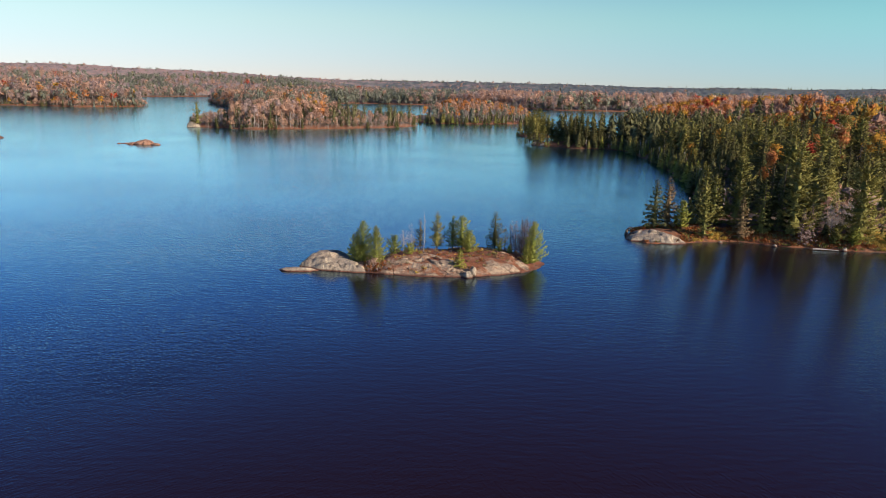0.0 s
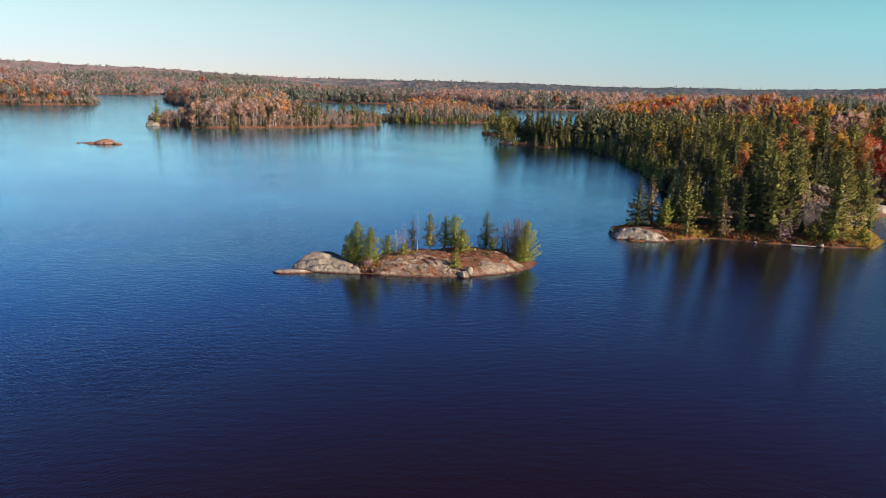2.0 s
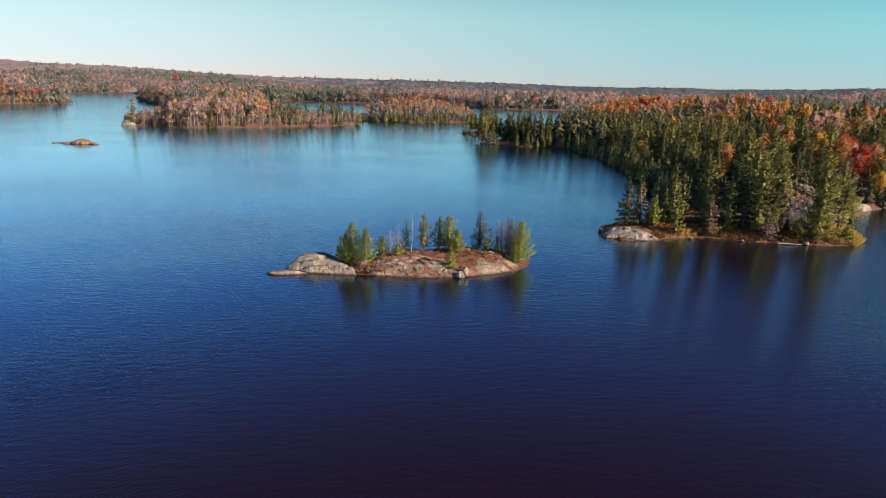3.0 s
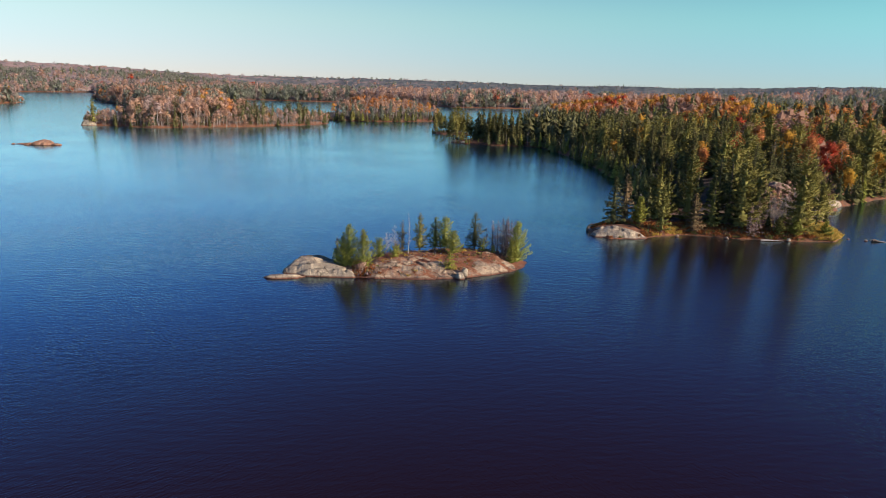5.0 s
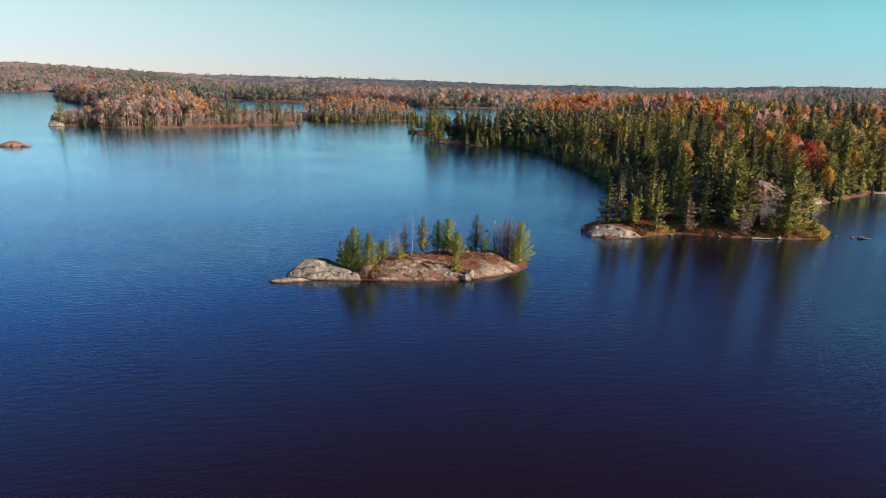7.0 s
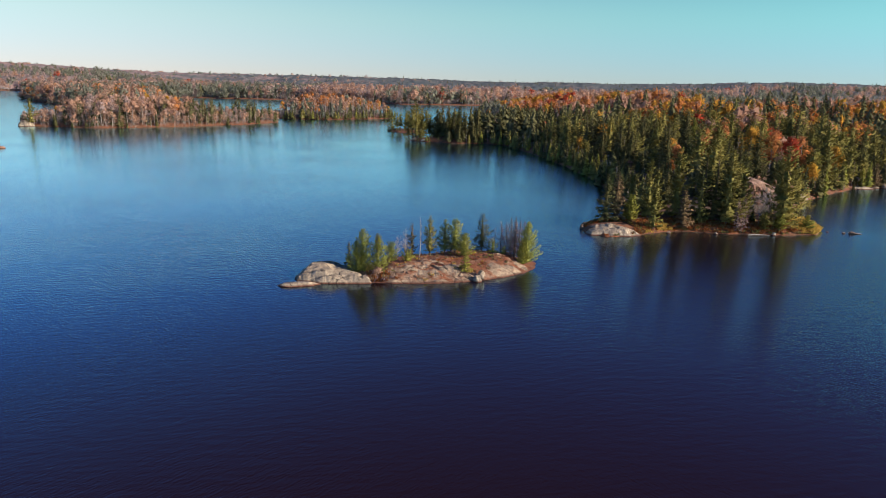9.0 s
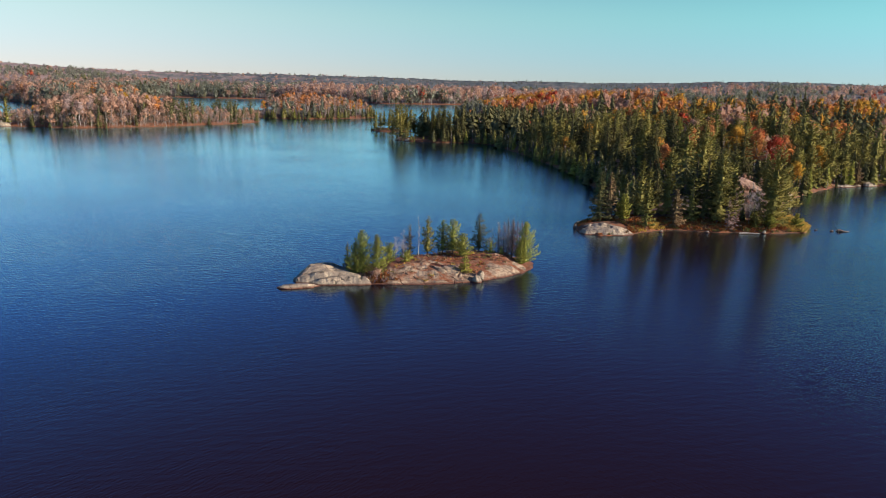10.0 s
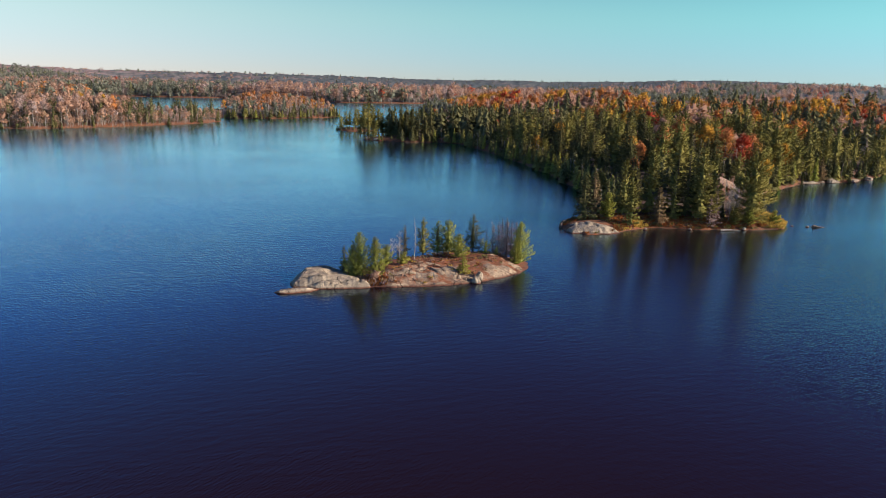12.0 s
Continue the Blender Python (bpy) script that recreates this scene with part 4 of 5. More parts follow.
for i, (x, y, H) in enumerate(((53.0, 47.5, 12.5), (66.6, 44.5, 16), (70.6, 45.0, 17), (85.2, 42.5, 7.5), (88.4, 44.0, 6.5))):
    pine = i % 3 != 1
    point_tree("pine_tree" if pine else "spruce_tree", "pine" if pine else "spruce", x, y - 2.0, H, H * (0.23 if pine else 0.17), PINE if pine else SPRUCE, 240 + i,
               "green white pine in the front row of the point" if pine else "dark spruce in the front row of the point")
point_tree("pine_tree", "pine", -229.0, 401.5, 18.0, 5.2, PINE, 260, "lone layered pine on the granite knob of the wooded island", per=6, sprays=5, thin=0.25)
for i, (x, y, H) in enumerate(((21.8, 316, 20), (25, 321, 21), (27.5, 310, 11), (30.5, 319, 17), (23.5, 310.5, 14), (28, 324, 18), (26, 306.5, 6), (43, 306, 14), (47, 312, 16), (15, 394, 10), (19, 398, 12), (25, 393, 14), (31, 396, 13), (22, 402, 12), (28, 400, 13), (35, 395, 12), (33, 322, 14), (19.5, 319, 12), (50, 308, 15))):
    point_tree("pine_tree", "pine", x, y, H, H * 0.31, PINE, 400 + i, "white pine near the tip of the peninsula", sprays=5, bottom=0.3 if H > 14 else 0.15)
for i, (x, y, H) in enumerate(((35.0, 309, 10), (38.5, 312, 9), (41, 304, 14), (45, 303, 16), (48, 299, 13), (52, 302, 17), (55.5, 297, 14), (59, 300, 17), (43.5, 312, 17), (50, 313, 18))):
    point_tree("spruce_tree", "spruce", x, y, H, H * 0.23, SPRUCE, 430 + i, "dense dark spruce on the peninsula's shore", sprays=5, bottom=0.04)


for i, (name, x, y, H, R, leaf, label) in enumerate((
        ("maple_tree", 98, 108, 12, 3.8, RED, "scarlet maple among the conifers of the slope"), ("maple_tree", 101, 112, 14, 3.8, ORANGE, "orange maple among the conifers of the slope"),
        ("maple_tree", 82, 95, 11, 3.2, ORANGE, "orange maple among the conifers of the slope"), ("birch_tree", 130, 95, 8.5, 2.9, GOLD, "small golden birch above the cove"),
        ("birch_tree", 124, 122, 14, 4.6, GOLD, "golden birch in a bright clump"), ("maple_tree", 130, 118, 14, 4.8, ORANGE, "orange maple in a bright clump"),
        ("maple_tree", 135, 115, 13.5, 4.4, RED, "red-orange maple in a bright clump"), ("maple_tree", 116, 128, 15, 4.4, ORANGE, "orange maple in a bright clump"),
        ("birch_tree", 152, 114, 12, 4.0, GOLD, "golden birch above the cove"), ("birch_tree", 143, 120, 13, 4.2, ORANGE, "rust-leaved birch in a bright clump"))):
    tree(name, broadleaf(np.random.default_rng(280 + i), H, R, 1100, 0.42, 11, 0.22), leaf, PALE_BARK, x, y, ground_at(x, y), label, "tree")


# ---- undergrowth, logs and small stones ----
def tufts(name, x, y, z, size, tint, label, seed, blades=9):
    """Low shrubs and grass tufts, each a fan of blades, as one object."""
    r = np.random.default_rng(seed)
    n = len(x)
    base = np.repeat(np.stack([x, y, z - 0.03], -1), blades, 0)
    sz = np.repeat(size, blades)
    a = r.uniform(0, TAU, n * blades)
    base = base + np.stack([np.cos(a), np.sin(a), 0 * a], -1) * (sz * r.uniform(0, 0.45, n * blades))[:, None]
    tip = base + np.stack([np.cos(a) * 0.55, np.sin(a) * 0.55, r.uniform(0.5, 1.1, n * blades)], -1) * sz[:, None]
    w = np.cross(tip - base, r.normal(size=base.shape))
    w = w / (np.linalg.norm(w, axis=1, keepdims=True) + 1e-9) * (sz * 0.17)[:, None]
    mid = base * 0.45 + tip * 0.55
    quads = np.stack([base, mid - w, tip, mid + w], 1)
    slots = np.repeat(tint, blades)
    mats = [STRAW, LITTER, DRY, PINE, GREY_TWIGS, RED]
    return tagged(new(name, mesh_of(name, [(quads[slots == k], k) for k in range(len(mats))], mats)), label, "undergrowth", kind="stuff")


r2 = np.random.default_rng(9)
ux, uy = r2.uniform(-31, 13.5, 900), r2.uniform(-1.5, 18, 900)
ud = inside(ux, uy, ISLET)
sel = (ud > 0.6) & (vnoise(ux, uy, 3.0, 51) + 0.6 * (islet_floor(ux, uy) + 0.02 > islet_height(ux, uy)) > 0.3) & (inside(ux, uy, DOME) < 0)
ux, uy = ux[sel], uy[sel]
uz = islet_height(ux, uy)
tufts("islet_undergrowth", ux, uy, uz, r2.uniform(0.2, 0.5, len(ux)), r2.choice([0, 1, 2, 2, 3, 4], len(ux)), "rusty low shrubs, dry grass and needles on the islet", 52)
bx, by = r2.normal(-17.0, 0.8, 170), r2.uniform(-0.4, 2.6, 170)
tufts("islet_shrub", bx, by, islet_height(bx, by), r2.uniform(0.3, 0.85, 170), r2.choice([1, 1, 2, 4], 170), "leafless reddish shrub in the islet's saddle", 53)

ux, uy = r2.uniform(34, 93, 6500), r2.uniform(32, 48, 6500)
uh, ud = land(ux, uy)
sel = (ud[0] > 0.2) & (ud[0] < 7) & (np.hypot((ux - 38.4) / 6.4, (uy - 38.4) / 4.4) > 1)
ux, uy, uz = ux[sel], uy[sel], uh[sel]
grassy = (ux > 84) | (vnoise(ux, uy, 4, 54) > 0.6)
tufts("shore_undergrowth", ux, uy, uz, r2.uniform(0.25, 0.75, len(ux)) * np.where(ux > 84, 1.4, 1), np.where(grassy, 0, r2.choice([1, 1, 1, 2, 3], len(ux))), "dry grass, ferns and low shrubs along the shore of the point", 55)


def log(name, points, radius, label, material):
    """A bent, tapered log with a broken butt and branch stubs."""
    pts = np.array(points, float)
    n = len(pts)
    seg = np.diff(pts, axis=0)
    bm = bmesh.new()
    rings = []
    rr = np.random.default_rng(int(abs(pts[0, 0]) * 10))
    for k in range(n):
        d = Vector(seg[min(k, n - 2)]).normalized()
        a = d.orthogonal().normalized()
        b = d.cross(a)
        rad = radius * (1 - 0.75 * k / (n - 1))
        rings.append([bm.verts.new(Vector(pts[k]) + (a * math.cos(t) + b * math.sin(t)) * rad * rr.uniform(0.85, 1.15)) for t in np.arange(9) * TAU / 9])
    for lo, hi in zip(rings, rings[1:]):
        for i in range(9):
            bm.faces.new((lo[i], lo[(i + 1) % 9], hi[(i + 1) % 9], hi[i]))
    bm.faces.new(rings[0][::-1])
    bm.faces.new(rings[-1])
    me = bpy.data.meshes.new(name)
    bm.to_mesh(me)
    bm.free()
    me.materials.append(material)
    return tagged(new(name, me), label, "log")


log("fallen_log", ((97.2, 34.0, 0.3), (97.6, 34.0, 0.45), (98.2, 33.8, 0.25), (99.0, 33.6, 0.08), (100.0, 33.3, -0.05)), 0.28, "dark waterlogged log sticking out of the lake", BARK)
log("fallen_log", ((97.2, 34.6, 0.1), (98.0, 34.2, 0.16), (99.2, 33.9, 0.1), (100.2, 33.6, 0.02)), 0.2, "pale waterlogged log lying in the lake", DRIFTWOOD)
log("fallen_log", ((70.5, 33.2, 0.25), (72.0, 33.0, 0.3), (74.0, 32.9, 0.22), (75.6, 32.8, 0.15)), 0.2, "bleached driftwood log on the shore of the point", DRIFTWOOD)
log("stump", ((33.4, 42.6, 0.0), (33.5, 42.6, 0.9), (33.9, 42.4, 1.5), (34.6, 42.2, 1.7)), 0.45, "dark upturned stump at the tip of the point", BARK)

# ---- the woods ----
KINDS = {}


def boughs(rng, H, R, levels, per, bottom=0.06, power=0.85):
    """A far conifer: ragged hanging boughs in whorls round a stem."""
    u = (np.arange(levels * per) // per + rng.uniform(-0.4, 0.4, levels * per)).clip(0) / levels
    rad = R * ((1 - u) ** power + 0.05) * rng.uniform(0.55, 1.2, len(u))
    a, half = rng.uniform(0, TAU, len(u)), rng.uniform(0.3, 0.5, len(u)) * min(1, 6.5 / per)
    z, drop = H * (bottom + (1 - bottom) * u), 0.45 * rad + 0.35 * H / levels

    def at(r, b, h):
        return np.stack([np.cos(b) * r, np.sin(b) * r, h], -1)

    top = at(0.1 * rad, a, np.minimum(z + 0.9 * H / levels, H))
    tris = np.stack([top, at(rad, a - half, z - drop * rng.uniform(0.2, 0.9, len(u))), at(rad * 0.9, a + half, z - drop * rng.uniform(0.2, 0.9, len(u)))], 1)
    tris += rng.normal(0, 0.05 * R, tris.shape)
    stem = sticks(np.array([[0.12, 0, -0.4], [0, 0.12, -0.4]]), np.array([[0, 0, 0.98 * H]] * 2), [0.3, 0.3], rng)
    return tris, np.zeros((0, 4, 3)), stem, np.zeros((0, 3, 3)), outward(tris)


def clumps(rng, H, R, count, size, low=0.3):
    """A far broadleaved tree: loose clumps of leaves in an uneven crown over a thin stem."""
    d = rng.normal(size=(count, 3))
    d *= (rng.uniform(0.2, 1, (count, 1)) ** 0.5) / np.linalg.norm(d, axis=1, keepdims=True)
    c = np.array([0, 0, H * (0.5 + low / 2)]) + d * np.array([R, R, H * (0.5 - low / 2)]) * rng.uniform(0.7, 1.05, (count, 1))
    tris = c[:, None] + rng.normal(0, size, (count, 3, 3))
    stem = sticks(np.array([[0.12, 0, -0.4], [0, 0.12, -0.4]]), np.array([[0, 0, 0.85 * H]] * 2), [0.26, 0.26], rng)
    lit = d + np.array([0, 0, 0.3])
    return tris, np.zeros((0, 4, 3)), stem, np.zeros((0, 3, 3)), lit / np.linalg.norm(lit, axis=1, keepdims=True)


def kinds(detail):
    """Three shapes of each kind of tree, 10 m high, at a given fineness: near 2, middle 1, far 0."""
    rng = np.random.default_rng(77 + detail)
    if detail < 0:
        return {"spruce": [boughs(rng, 10, 1.9, 8, 5) for _ in range(3)], "pine": [boughs(rng, 10, 2.7, 7, 5, 0.14, 0.6) for _ in range(3)],
                "leafy": [clumps(rng, 10, 3.3, 76, 0.6) for _ in range(3)], "slender": [clumps(rng, 10, 2.4, 62, 0.5, 0.3) for _ in range(3)],
                "bare": [bare(rng, 10, 1.9, 14, 0.28) for _ in range(3)]}
    gap, arms, tuft, dense, leaves, leaf, lobes, twigs, tw = {2: (0.66, 8, 0.41, 19, 1000, 0.33, 11, 240, 0.045), 1: (0.8, 6, 0.62, 4.5, 230, 0.56, 9, 80, 0.13),
                                                              0: (1, 5, 1, 1, 115, 0.62, 7, 18, 0.2)}[detail]
    made = {"leafy": [broadleaf(rng, 10, 4.0, leaves, leaf, lobes, 0.2 + 0.14 * v) for v in range(3)],
            "slender": [broadleaf(rng, 10, 2.5, int(leaves * 0.85), leaf * 0.8, lobes, 0.36 + 0.08 * v) for v in range(3)],
            "bare": [bare(rng, 10, 1.9, twigs, tw) for _ in range(3)]}
    if detail:
        made["spruce"] = [conifer(rng, 10, 2.4 + 0.35 * v, gap, arms, tuft, dense, "spruce", 0.05, 0.06) for v in range(3)]
        made["pine"] = [conifer(rng, 10, 3.6 + 0.5 * v, gap * 1.2, arms, tuft * 1.1, dense, "pine", 0.08 + 0.04 * v, 0.1) for v in range(3)]
    if detail == 0:
        made["spruce"] = [boughs(rng, 10, 2.2, 18, 7) for _ in range(3)]
        made["pine"] = [boughs(rng, 10, 3.0, 16, 8, 0.10, 0.75) for _ in range(3)]
    return made


SLOTS = [SPRUCE, PINE, CEDAR, GOLD, ORANGE, RUST, RED, DRY, TWIGS, BARK, PALE_BARK, HAZED_GREEN, HAZED_RUST, PEACH, SHADED_PINE]
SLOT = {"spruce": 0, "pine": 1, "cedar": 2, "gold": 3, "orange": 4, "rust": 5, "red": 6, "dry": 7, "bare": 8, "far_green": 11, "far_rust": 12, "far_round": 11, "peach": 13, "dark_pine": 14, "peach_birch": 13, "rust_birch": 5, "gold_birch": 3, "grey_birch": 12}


def pick(rng, n, shares):
    names = list(shares)
    w = np.array([shares[k] for k in names], float)
    return np.array(names)[rng.choice(len(names), n, p=w / w.sum())]


def shape_of(tint):
    return {"spruce": "spruce", "dry": "spruce", "cedar": "spruce", "pine": "pine", "dark_pine": "pine", "far_green": "pine", "bare": "bare", "peach_birch": "slender", "rust_birch": "slender", "gold_birch": "slender", "grey_birch": "slender"}.get(tint, "leafy")


def woods(name, x, y, H, tint, detail, label, seed):
    """Many trees as one object."""
    rng = np.random.default_rng(seed)
    if detail not in KINDS:
        KINDS[detail] = kinds(detail)
    z = land(x, y)[0]
    turn, wide, var = rng.uniform(0, TAU, len(x)), rng.uniform(0.85, 1.2, len(x)), rng.integers(0, 3, len(x))
    pieces = []
    for t in sorted(set(tint)):
        for v in range(3):
            sel = np.nonzero((tint == t) & (var == v))[0]
            if not len(sel):
                continue
            c, s, k = np.cos(turn[sel]), np.sin(turn[sel]), H[sel] / 10
            kw = k * wide[sel]
            model = KINDS[detail][shape_of(t)][v]
            ways = [model[4] if len(model) > 4 else None if shape_of(t) == "bare" else outward(model[0]), None, None, outward(model[3]) if len(model[3]) else None]
            for part_of, way, slot in zip(model, ways, (SLOT[t], 9 if shape_of(t) in ("spruce", "pine") else 10, 9 if shape_of(t) in ("spruce", "pine") else 10, SLOT[t])):
                if not len(part_of):
                    continue
                p = part_of.reshape(-1, 3)
                q = np.empty((len(sel), len(p), 3))
                q[..., 0] = x[sel, None] + (c[:, None] * p[:, 0] - s[:, None] * p[:, 1]) * kw[:, None]
                q[..., 1] = y[sel, None] + (s[:, None] * p[:, 0] + c[:, None] * p[:, 1]) * kw[:, None]
                q[..., 2] = z[sel, None] + p[:, 2] * k[:, None]
                if way is not None:
                    way = np.stack([c[:, None] * way[:, 0] - s[:, None] * way[:, 1], s[:, None] * way[:, 0] + c[:, None] * way[:, 1], np.broadcast_to(way[:, 2], (len(sel), len(way)))], -1).reshape(-1, 3)
                pieces.append((q.reshape(-1, part_of.shape[1], 3), slot, way))
    ob = new(name, mesh_of(name, pieces, SLOTS))
    return tagged(ob, label, "forest", kind="stuff")


def scatter(rng, x0, x1, y0, y1, step):
    """Places on a jittered grid."""
    a, b = np.meshgrid(np.arange(x0, x1, step), np.arange(y0, y1, step), indexing="ij")
    return (a + rng.uniform(-0.48, 0.48, a.shape) * step).ravel(), (b + rng.uniform(-0.48, 0.48, a.shape) * step).ravel()


def in_view(x, y, lo=-56, hi=52):
    az = np.degrees(np.arctan2(x - CENTRE[0], y - CENTRE[1]))
    return (az > lo) & (az < hi)


rng = np.random.default_rng(5)
# the mainland
mx, my = scatter(rng, -75, 460, 36, 790, 6.2)
mh, md = land(mx, my)
keep = (md[0] > 0.8) & in_view(mx, my)
keep &= ~((my < 52) & (mx < 90)) | (md[0] > 4.5)
keep &= np.hypot(mx - 105, my - 81) > 11
keep &= ~((my < 64) & (mx > 44) & (mx < 94) & (md[0] < 20) & (rng.uniform(size=len(mx)) < 0.85))
keep &= ~((my > 296) & (my < 345) & (mx < 37.5)) & ~((my > 380) & (my < 415) & (mx < 50))
keep &= np.hypot(mx - 119, my - 84) > 6.5
for ax, ay in ((98, 108), (82, 95), (130, 95), (124, 122), (130, 118), (135, 115), (116, 128), (152, 114), (143, 120)):
    keep &= np.hypot(mx - ax + 1.5, my - ay + 4) > 5.5
keep &= inside(mx, my, [(77, 42), (84, 42), (108, 68), (114, 90), (96, 88)]) < 0.5
mx, my, d = mx[keep], my[keep], md[0][keep]
r = np.hypot(mx - CENTRE[0], my - CENTRE[1])
crest = ramp(mx, 112, 135) * (1 - ramp(mx, 185, 225)) * ramp(my, 320, 350) * (1 - ramp(my, 580, 620)) * (d > 22)
alone = np.ones(len(mx), bool)
drop = (r >= 330) & (rng.uniform(size=len(mx)) < 0.2)
alone[drop | ((r > 420) & (d > 50) & (crest < 0.4) & (rng.uniform(size=len(mx)) < 0.35))] = False
for i in np.nonzero(r < 330)[0]:
    gap = 4.8 if d[i] < 7 else 6.8
    near_by = alone[:i] & (np.hypot(mx[:i] - mx[i], my[:i] - my[i]) < gap)
    alone[i] = not near_by.any()
mx, my, d, r, crest = mx[alone], my[alone], d[alone], r[alone], crest[alone]
leafy = np.clip(0.12 + 0.42 * ramp(d, 45, 90) * ramp(my, 110, 200) + 0.22 * ramp(mx, 150, 230) + 0.6 * vnoise(mx, my, 26, 21), 0.03, 0.9)
leafy = np.where(r < 270, leafy * 0.4, leafy * (0.4 + 0.6 * ramp(r, 300, 380)) + 0.34 * ramp(r, 330, 410) * ramp(d, 40, 70) * (1 - 0.85 * ramp(mx, 135, 185)))
leafy = np.where(crest > 0.4, 0.86, leafy)
strip = my > 480
leafy = np.where(strip & (mx < 110), np.where(d < 9, 0.25, 0.85), leafy)
leafy = np.where((d < 42) & (mx < 150) & (my > 75) & (my < 470), 0.06, np.where((d < 14) & (my < 470), leafy * 0.35, leafy))
soft = pick(rng, len(mx), {"spruce": 3, "pine": 9, "cedar": 1.0, "dry": 0.4})
patch = 1.15 * vnoise(mx, my, 30, 22) + rng.uniform(-0.28, 0.28, len(mx)) * (1 - 0.6 * (crest > 0.4)) + 0.22 * (crest > 0.4)
hard = np.select([patch > 0.4, patch > 0.0, patch > -0.4, (patch > -0.5) & (d > 25)], ["gold", "orange", "rust", "red"], "bare")
hard = np.where(strip & (mx < 110), pick(rng, len(mx), {"peach_birch": 4, "rust_birch": 3, "orange": 1.5, "bare": 4, "gold_birch": 0.8}), hard)
# more of the dark spruce tint here, standing in for the flank's shade
west = (mx < 125) & (my > 75) & (my < 330) & (d < 45)
soft = np.where(west, pick(rng, len(mx), {"spruce": 5, "pine": 4}), soft)
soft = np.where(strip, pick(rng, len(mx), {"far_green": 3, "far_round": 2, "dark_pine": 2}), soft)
tint = np.where(rng.uniform(size=len(mx)) < leafy, hard, soft)
H = np.where(np.isin(tint, ("pine", "spruce")), np.where(r < 210, 9, 7.5) + np.where(r < 210, 9, 8.5) * rng.uniform(size=len(mx)) ** 1.1, rng.uniform(8, 14, len(mx)))
H = np.where((tint == "bare") | (tint == "dry") | (tint == "cedar"), rng.uniform(7, 13, len(mx)), H)
H = np.where(crest > 0.4, np.where(np.isin(tint, ("gold", "orange", "red", "rust")), rng.uniform(11, 15, len(mx)), H * 0.8), H)
H = np.where((mx > 125) & (r > 230) & (my < 330) & np.isin(tint, ("pine", "spruce")), H * 1.18, H)
flank = (mx < 120) & (my > 80) & (my < 320)
H = np.where(flank & (d > 12) & (d < 45) & np.isin(tint, ("pine", "spruce")), rng.uniform(12.5, 18.5, len(mx)), H)
H *= 1 - 0.25 * (d < 7) - 0.15 * (flank & (d < 12))
H *= 1 - 0.35 * (1 - ramp(mx, 52, 72)) * (my < 110)
single = (r < 318) & (mx < 215)
near = (r < 370) & ~single
far = ~near & ~single & ((d < 128) & (my <= 480) | (d < 75) & (my > 480) | (crest > 0.4)) & (mx < 400)
H = np.where(far & (my > 300), H * 1.05, np.where(far, H * 0.92, H))
# far pines get the needle tint that has crown shade in its colour
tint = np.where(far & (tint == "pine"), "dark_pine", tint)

NEAR = kinds(2)
MODELS = {}
NAMES = {"spruce": ("spruce_tree", "dark green spruce in the mainland forest"), "pine": ("pine_tree", "green white pine in the mainland forest"),
         "cedar": ("cedar_tree", "yellow-green cedar in the mainland forest"), "dry": ("dead_spruce", "brown dying spruce in the mainland forest"),
         "gold": ("birch_tree", "birch with golden autumn leaves in the forest"), "orange": ("maple_tree", "maple with orange autumn leaves in the forest"),
         "rust": ("oak_tree", "oak with rust-brown autumn leaves in the forest"), "red": ("maple_tree", "maple with red autumn leaves in the forest"),
         "bare": ("bare_tree", "leafless grey tree in the mainland forest")}
for i in np.nonzero(single)[0]:
    t, v = str(tint[i]), int(rng.integers(0, 3))
    high, wide = H[i] / 10, H[i] / 10 * rng.uniform(0.85, 1.15)
    m = pose(mx[i], my[i], ground_at(mx[i], my[i]), 0, 0, rng.uniform(0, 360))
    if (t, v) in MODELS:
        base = MODELS[t, v].scale
        copy_thing(MODELS[t, v], m @ Matrix.Diagonal((wide / base[0], wide / base[1], high / base[2], 1)))
        continue
    nm, lab = NAMES[t]
    conif = shape_of(t) in ("spruce", "pine")
    MODELS[t, v] = tree(nm, NEAR[shape_of(t)][v], SLOTS[SLOT[t]], BARK if conif else PALE_BARK, 0, 0, 0, lab, "tree", "trees of the mainland forest", crown="bare_crown" if t == "bare" else "crown")
    MODELS[t, v].matrix_basis = m @ Matrix.Diagonal((wide, wide, high, 1))

woods("mainland_forest", mx[near], my[near], H[near], tint[near], 1, "mixed autumn forest of pine, spruce and maple on the mainland", 31)
woods("mainland_forest_beyond", mx[far], my[far], H[far], tint[far], 0, "mixed autumn forest farther along the mainland shore", 32)

ux, uy = scatter(rng, 40, 330, 44, 330, 5.2)
ud = land(ux, uy)[1][0]
sel = (ud > np.where(uy < 70, 20, 6)) & in_view(ux, uy) & (np.hypot(ux - CENTRE[0], uy - CENTRE[1]) < 340) & (np.hypot(ux - 107, uy - 83) > 10) & (inside(ux, uy, [(77, 42), (84, 42), (108, 68), (114, 90), (96, 88)]) < 0)
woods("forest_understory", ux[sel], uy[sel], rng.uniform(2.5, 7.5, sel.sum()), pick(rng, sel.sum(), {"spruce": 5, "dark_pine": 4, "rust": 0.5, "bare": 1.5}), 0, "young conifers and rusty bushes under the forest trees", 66)

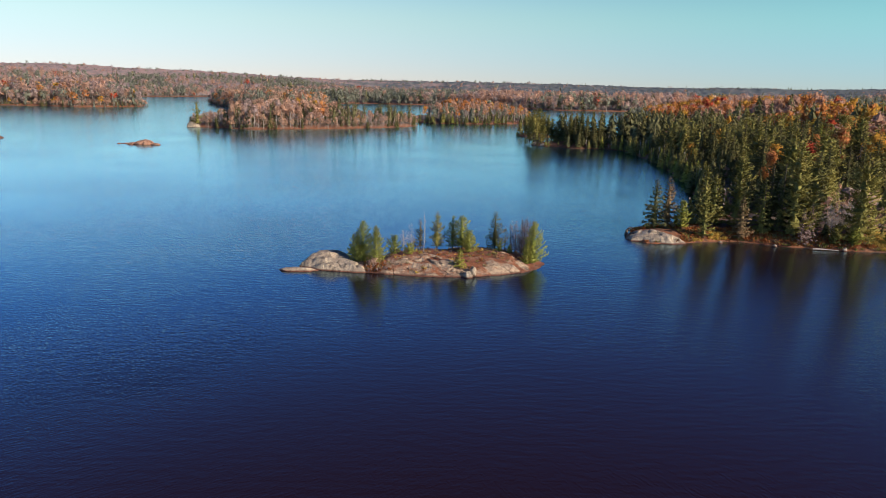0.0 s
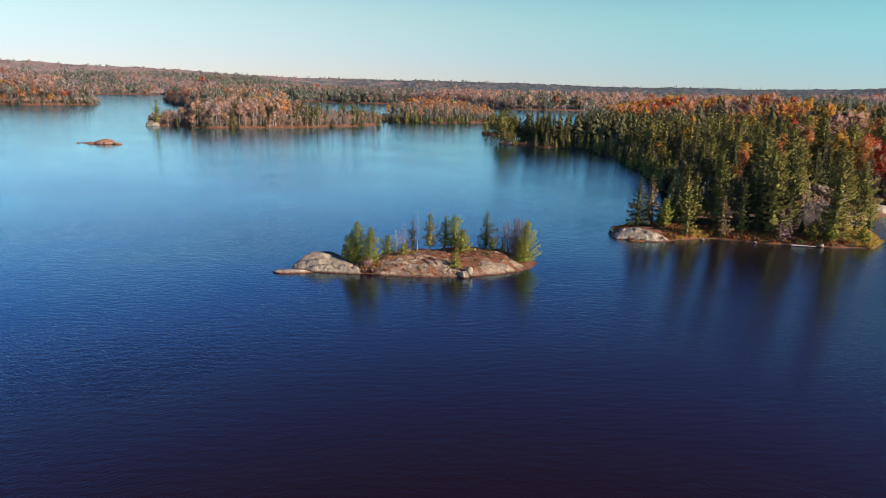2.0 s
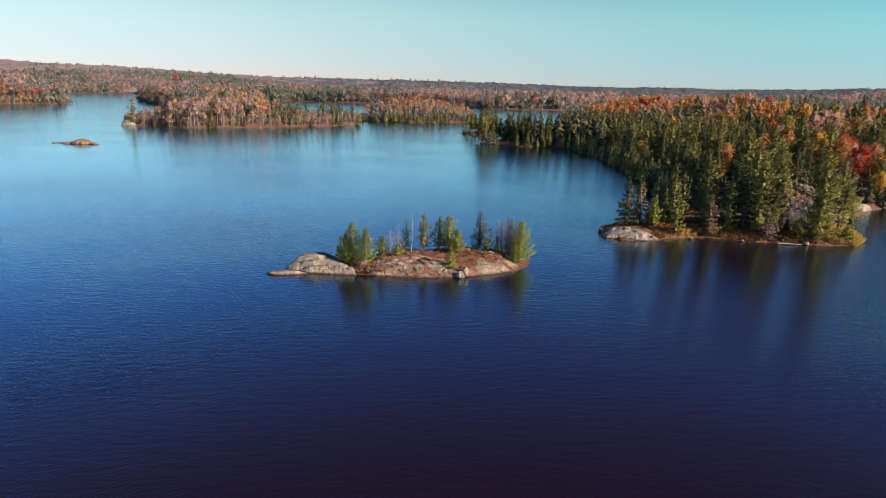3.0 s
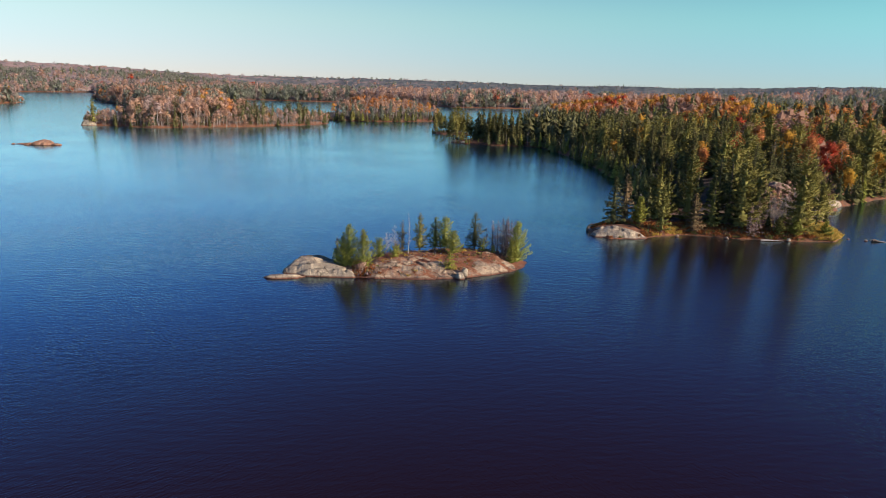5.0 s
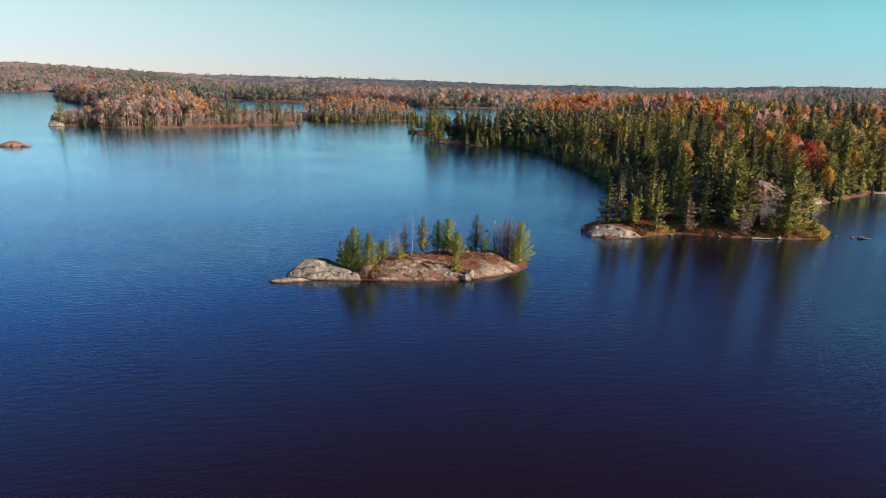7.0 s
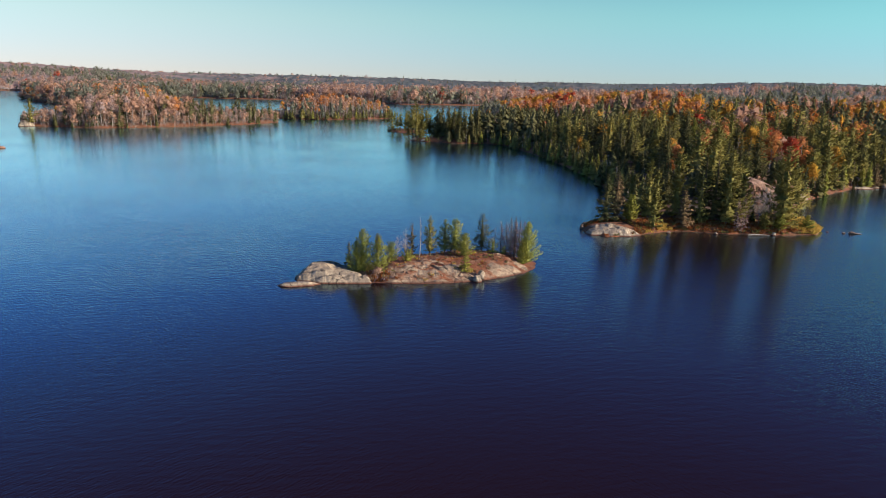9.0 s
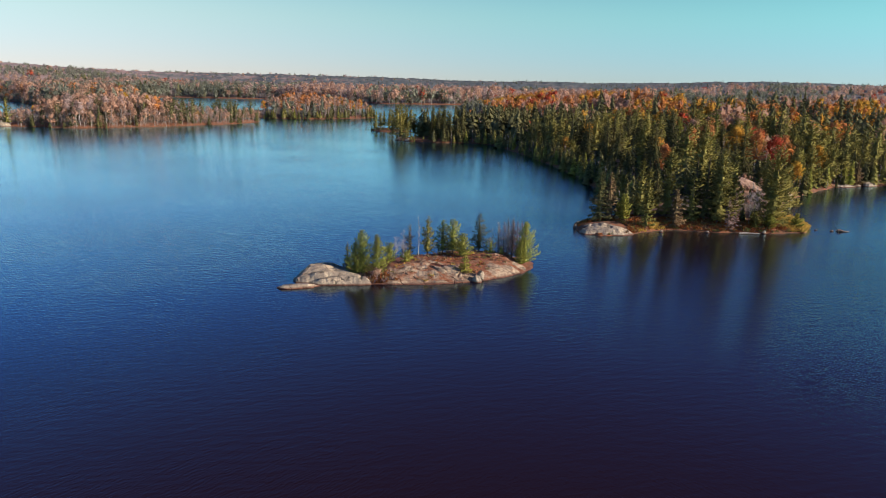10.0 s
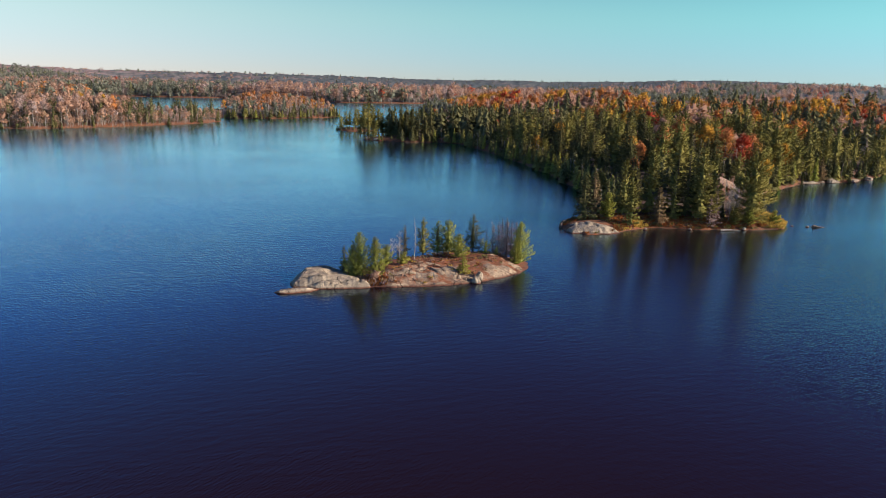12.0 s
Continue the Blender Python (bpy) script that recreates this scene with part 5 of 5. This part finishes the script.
# the wooded island
wx, wy = scatter(rng, -250, -65, 380, 530, 4.9)
wh, wd = land(wx, wy)
keep = wd[1] > 1.2
wx, wy, d = wx[keep], wy[keep], wd[1][keep]
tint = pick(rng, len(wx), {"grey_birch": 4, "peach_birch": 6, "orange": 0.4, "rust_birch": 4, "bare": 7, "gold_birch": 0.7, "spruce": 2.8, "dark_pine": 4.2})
east = ramp(wx, -150, -110)
tint = np.where((east > 0.5) & np.isin(tint, ("peach_birch", "gold_birch", "orange")) & (rng.uniform(size=len(wx)) < 0.7), "bare", tint)
H = rng.uniform(10, 18, len(wx)) * (1 - 0.45 * east) * (0.3 + 0.7 * ramp(wx, -238, -200)) * np.where(tint == "bare", 0.85, 1)
H = np.where((tint == "dark_pine") & (wx > -215), rng.uniform(11, 17, len(wx)), H)
woods("island_forest", wx, wy, H, tint, 1, "orange birches, bare trunks and spruces on the wooded island", 33)

# low growth along the mainland and island shores
ex, ey = scatter(rng, -250, 330, 55, 640, 2.3)
eh, ed = land(ex, ey)
for k, name, lo, hi, label in ((0, "mainland_shore_bushes", -0.3, 3.6, "young spruces and cedars crowding the mainland shore"), (1, "island_shore_bushes", 0.2, 2.4, "bare saplings and young spruces along the island shore")):
    sel = (ed[k] > lo) & (ed[k] < hi) & in_view(ex, ey) & (np.hypot(ex - 118, ey - 83) > 8) & (rng.uniform(size=len(ex)) < 0.85)
    bx, by = ex[sel], ey[sel]
    bt = pick(rng, len(bx), {"spruce": 4, "pine": 2, "cedar": 1.2, "bare": 1.5} if k == 0 else {"spruce": 2, "bare": 6, "rust": 2})
    woods(name, bx, by, rng.uniform(3.5, 9, len(bx)) * np.where((bx > 0) & (bx < 44) & (by > 296) & (by < 420), 0.4, 1), bt, 0, label, 60 + k)

px, py = scatter(rng, 74, 122, 40, 96, 2.2)
sel = (inside(px, py, [(77, 42), (84, 42), (108, 68), (114, 90), (96, 88)]) > -3) & (np.hypot(px - 106, py - 81) > 5) & (land(px, py)[1][0] > 1.5)
woods("slope_bushes", px[sel], py[sel], rng.uniform(1.8, 3.8, sel.sum()), pick(rng, sel.sum(), {"bare": 5, "rust": 3, "spruce": 1.5, "pine": 1.5}), 0, "leafless saplings and rusty bushes on the rocky slope", 64)
px, py = scatter(rng, -250, -65, 380, 530, 2.9)
pd = land(px, py)[1][1]
sel = (pd > 0.5) & (pd < 16)
woods("island_saplings", px[sel], py[sel], rng.uniform(4, 9, sel.sum()), pick(rng, sel.sum(), {"bare": 7, "rust_birch": 1.5, "spruce": 1, "peach_birch": 1}), -1, "thicket of grey saplings under the island trees", 65)

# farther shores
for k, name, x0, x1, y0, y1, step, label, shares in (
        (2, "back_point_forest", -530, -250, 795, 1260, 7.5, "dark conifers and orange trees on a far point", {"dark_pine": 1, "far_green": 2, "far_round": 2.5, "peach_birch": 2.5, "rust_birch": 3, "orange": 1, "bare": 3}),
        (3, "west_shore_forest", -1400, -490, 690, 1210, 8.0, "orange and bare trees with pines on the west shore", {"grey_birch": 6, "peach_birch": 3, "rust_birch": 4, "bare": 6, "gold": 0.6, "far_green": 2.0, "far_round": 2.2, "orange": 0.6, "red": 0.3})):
    fx, fy = scatter(rng, x0, x1, y0, y1, step)
    fh, fd = land(fx, fy)
    keep = (fd[k] > 0.8) & (fd[k] < 130) & in_view(fx, fy)
    fx, fy, fd = fx[keep], fy[keep], fd[k][keep]
    ex, ey = scatter(rng, x0, x1, y0, y1, 4.0)
    eh, ed = land(ex, ey)
    edge = (ed[k] > -0.5) & (ed[k] < 7) & in_view(ex, ey)
    woods(name.replace("forest", "bushes"), ex[edge], ey[edge], rng.uniform(4, 9, edge.sum()), pick(rng, edge.sum(), {"far_green": 2, "rust": 2, "spruce": 1, "peach": 1}), -1, "saplings and young conifers along a far shore", 90 + k)
    woods(name, fx, fy, rng.uniform(14, 24, len(fx)) * np.where(fd < 9, 0.6, 1), pick(rng, len(fx), shares), -1, label, 34 + k)

rows = []
fr = 1180.0
while fr < 2450:
    k = int(1.9 * fr / 9.5)
    rows.append((fr + rng.uniform(-30, 30, k), np.radians(-56 + 108 * (np.arange(k) + rng.uniform(-0.5, 0.5, k)) / k)))
    fr += 54
fr, fa = np.concatenate([a for a, b in rows]), np.concatenate([b for a, b in rows])
fx, fy = CENTRE[0] + fr * np.sin(fa), CENTRE[1] + fr * np.cos(fa)
for (x0, y0), (x1, y1) in zip(FAR_SHORE[1:-3], FAR_SHORE[2:-3]):
    k = int(math.hypot(x1 - x0, y1 - y0) / 2.2)
    w, into = rng.uniform(size=k), rng.uniform(-6, 30, k)
    fx = np.concatenate([fx, x0 + (x1 - x0) * w - (y1 - y0) / math.hypot(x1 - x0, y1 - y0) * into])
    fy = np.concatenate([fy, y0 + (y1 - y0) * w + (x1 - x0) / math.hypot(x1 - x0, y1 - y0) * into])
fr = np.hypot(fx - CENTRE[0], fy - CENTRE[1])
fh, fd = land(fx, fy)
keep = (fd[4] > 1) & ((fd[4] < 420) | (fr < 1700)) & in_view(fx, fy)
fx, fy, fd = fx[keep], fy[keep], fd[4][keep]
fr = np.hypot(fx - CENTRE[0], fy - CENTRE[1])
green = vnoise(fx, fy, 160, 41) + 0.5 * vnoise(fx, fy, 60, 42) + rng.uniform(-0.45, 0.45, len(fx)) < -0.02 - 0.35 * ramp(fx, -150, 0) * (1 - ramp(fx, 350, 600))
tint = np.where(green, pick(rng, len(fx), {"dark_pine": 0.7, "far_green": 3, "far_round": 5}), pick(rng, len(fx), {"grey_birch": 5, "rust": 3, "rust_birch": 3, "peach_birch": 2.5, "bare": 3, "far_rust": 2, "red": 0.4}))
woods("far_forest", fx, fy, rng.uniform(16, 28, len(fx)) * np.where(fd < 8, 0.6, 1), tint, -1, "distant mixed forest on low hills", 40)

# the islet at the western edge
for i, (x, y, H) in enumerate(((-283, 250, 11), (-279, 248, 8), (-286, 254, 9))):
    point_tree("pine_tree", "pine", x, y, H, 2.2, PINE, 300 + i, "pine on a small western islet", per=6, sprays=4)

# the hills beyond: a closed canopy of crowns too far off to tell apart
hr, ha = np.meshgrid(np.arange(1900, 3080, 20.0), np.radians(np.arange(-57, 53, 0.13)), indexing="ij")
hr = hr + 5 * vnoise(hr, ha * 2500, 9, 43)
hx, hy = CENTRE[0] + hr * np.sin(ha), CENTRE[1] + hr * np.cos(ha)
hz, hd = land(hx, hy)
hz = hz + np.where(hd[4] > 34, 8 + 2.6 * vnoise(hx, hy, 8, 44) + 2.4 * vnoise(hx, hy, 17, 45), -6)
hills = new("hill_forest", grid_mesh("hill_forest", hx, hy, hz, HAZED_HILL_WOODS))
tagged(hills, "mixed forest covering the far hills, haze put into its colours", "forest", kind="stuff")
hx, hy = hx.ravel(), hy.ravel()
sel = (hd[4].ravel() > 8) & (rng.uniform(size=len(hx)) < 0.036 + 0.004 * ramp(hx, -200, 600))
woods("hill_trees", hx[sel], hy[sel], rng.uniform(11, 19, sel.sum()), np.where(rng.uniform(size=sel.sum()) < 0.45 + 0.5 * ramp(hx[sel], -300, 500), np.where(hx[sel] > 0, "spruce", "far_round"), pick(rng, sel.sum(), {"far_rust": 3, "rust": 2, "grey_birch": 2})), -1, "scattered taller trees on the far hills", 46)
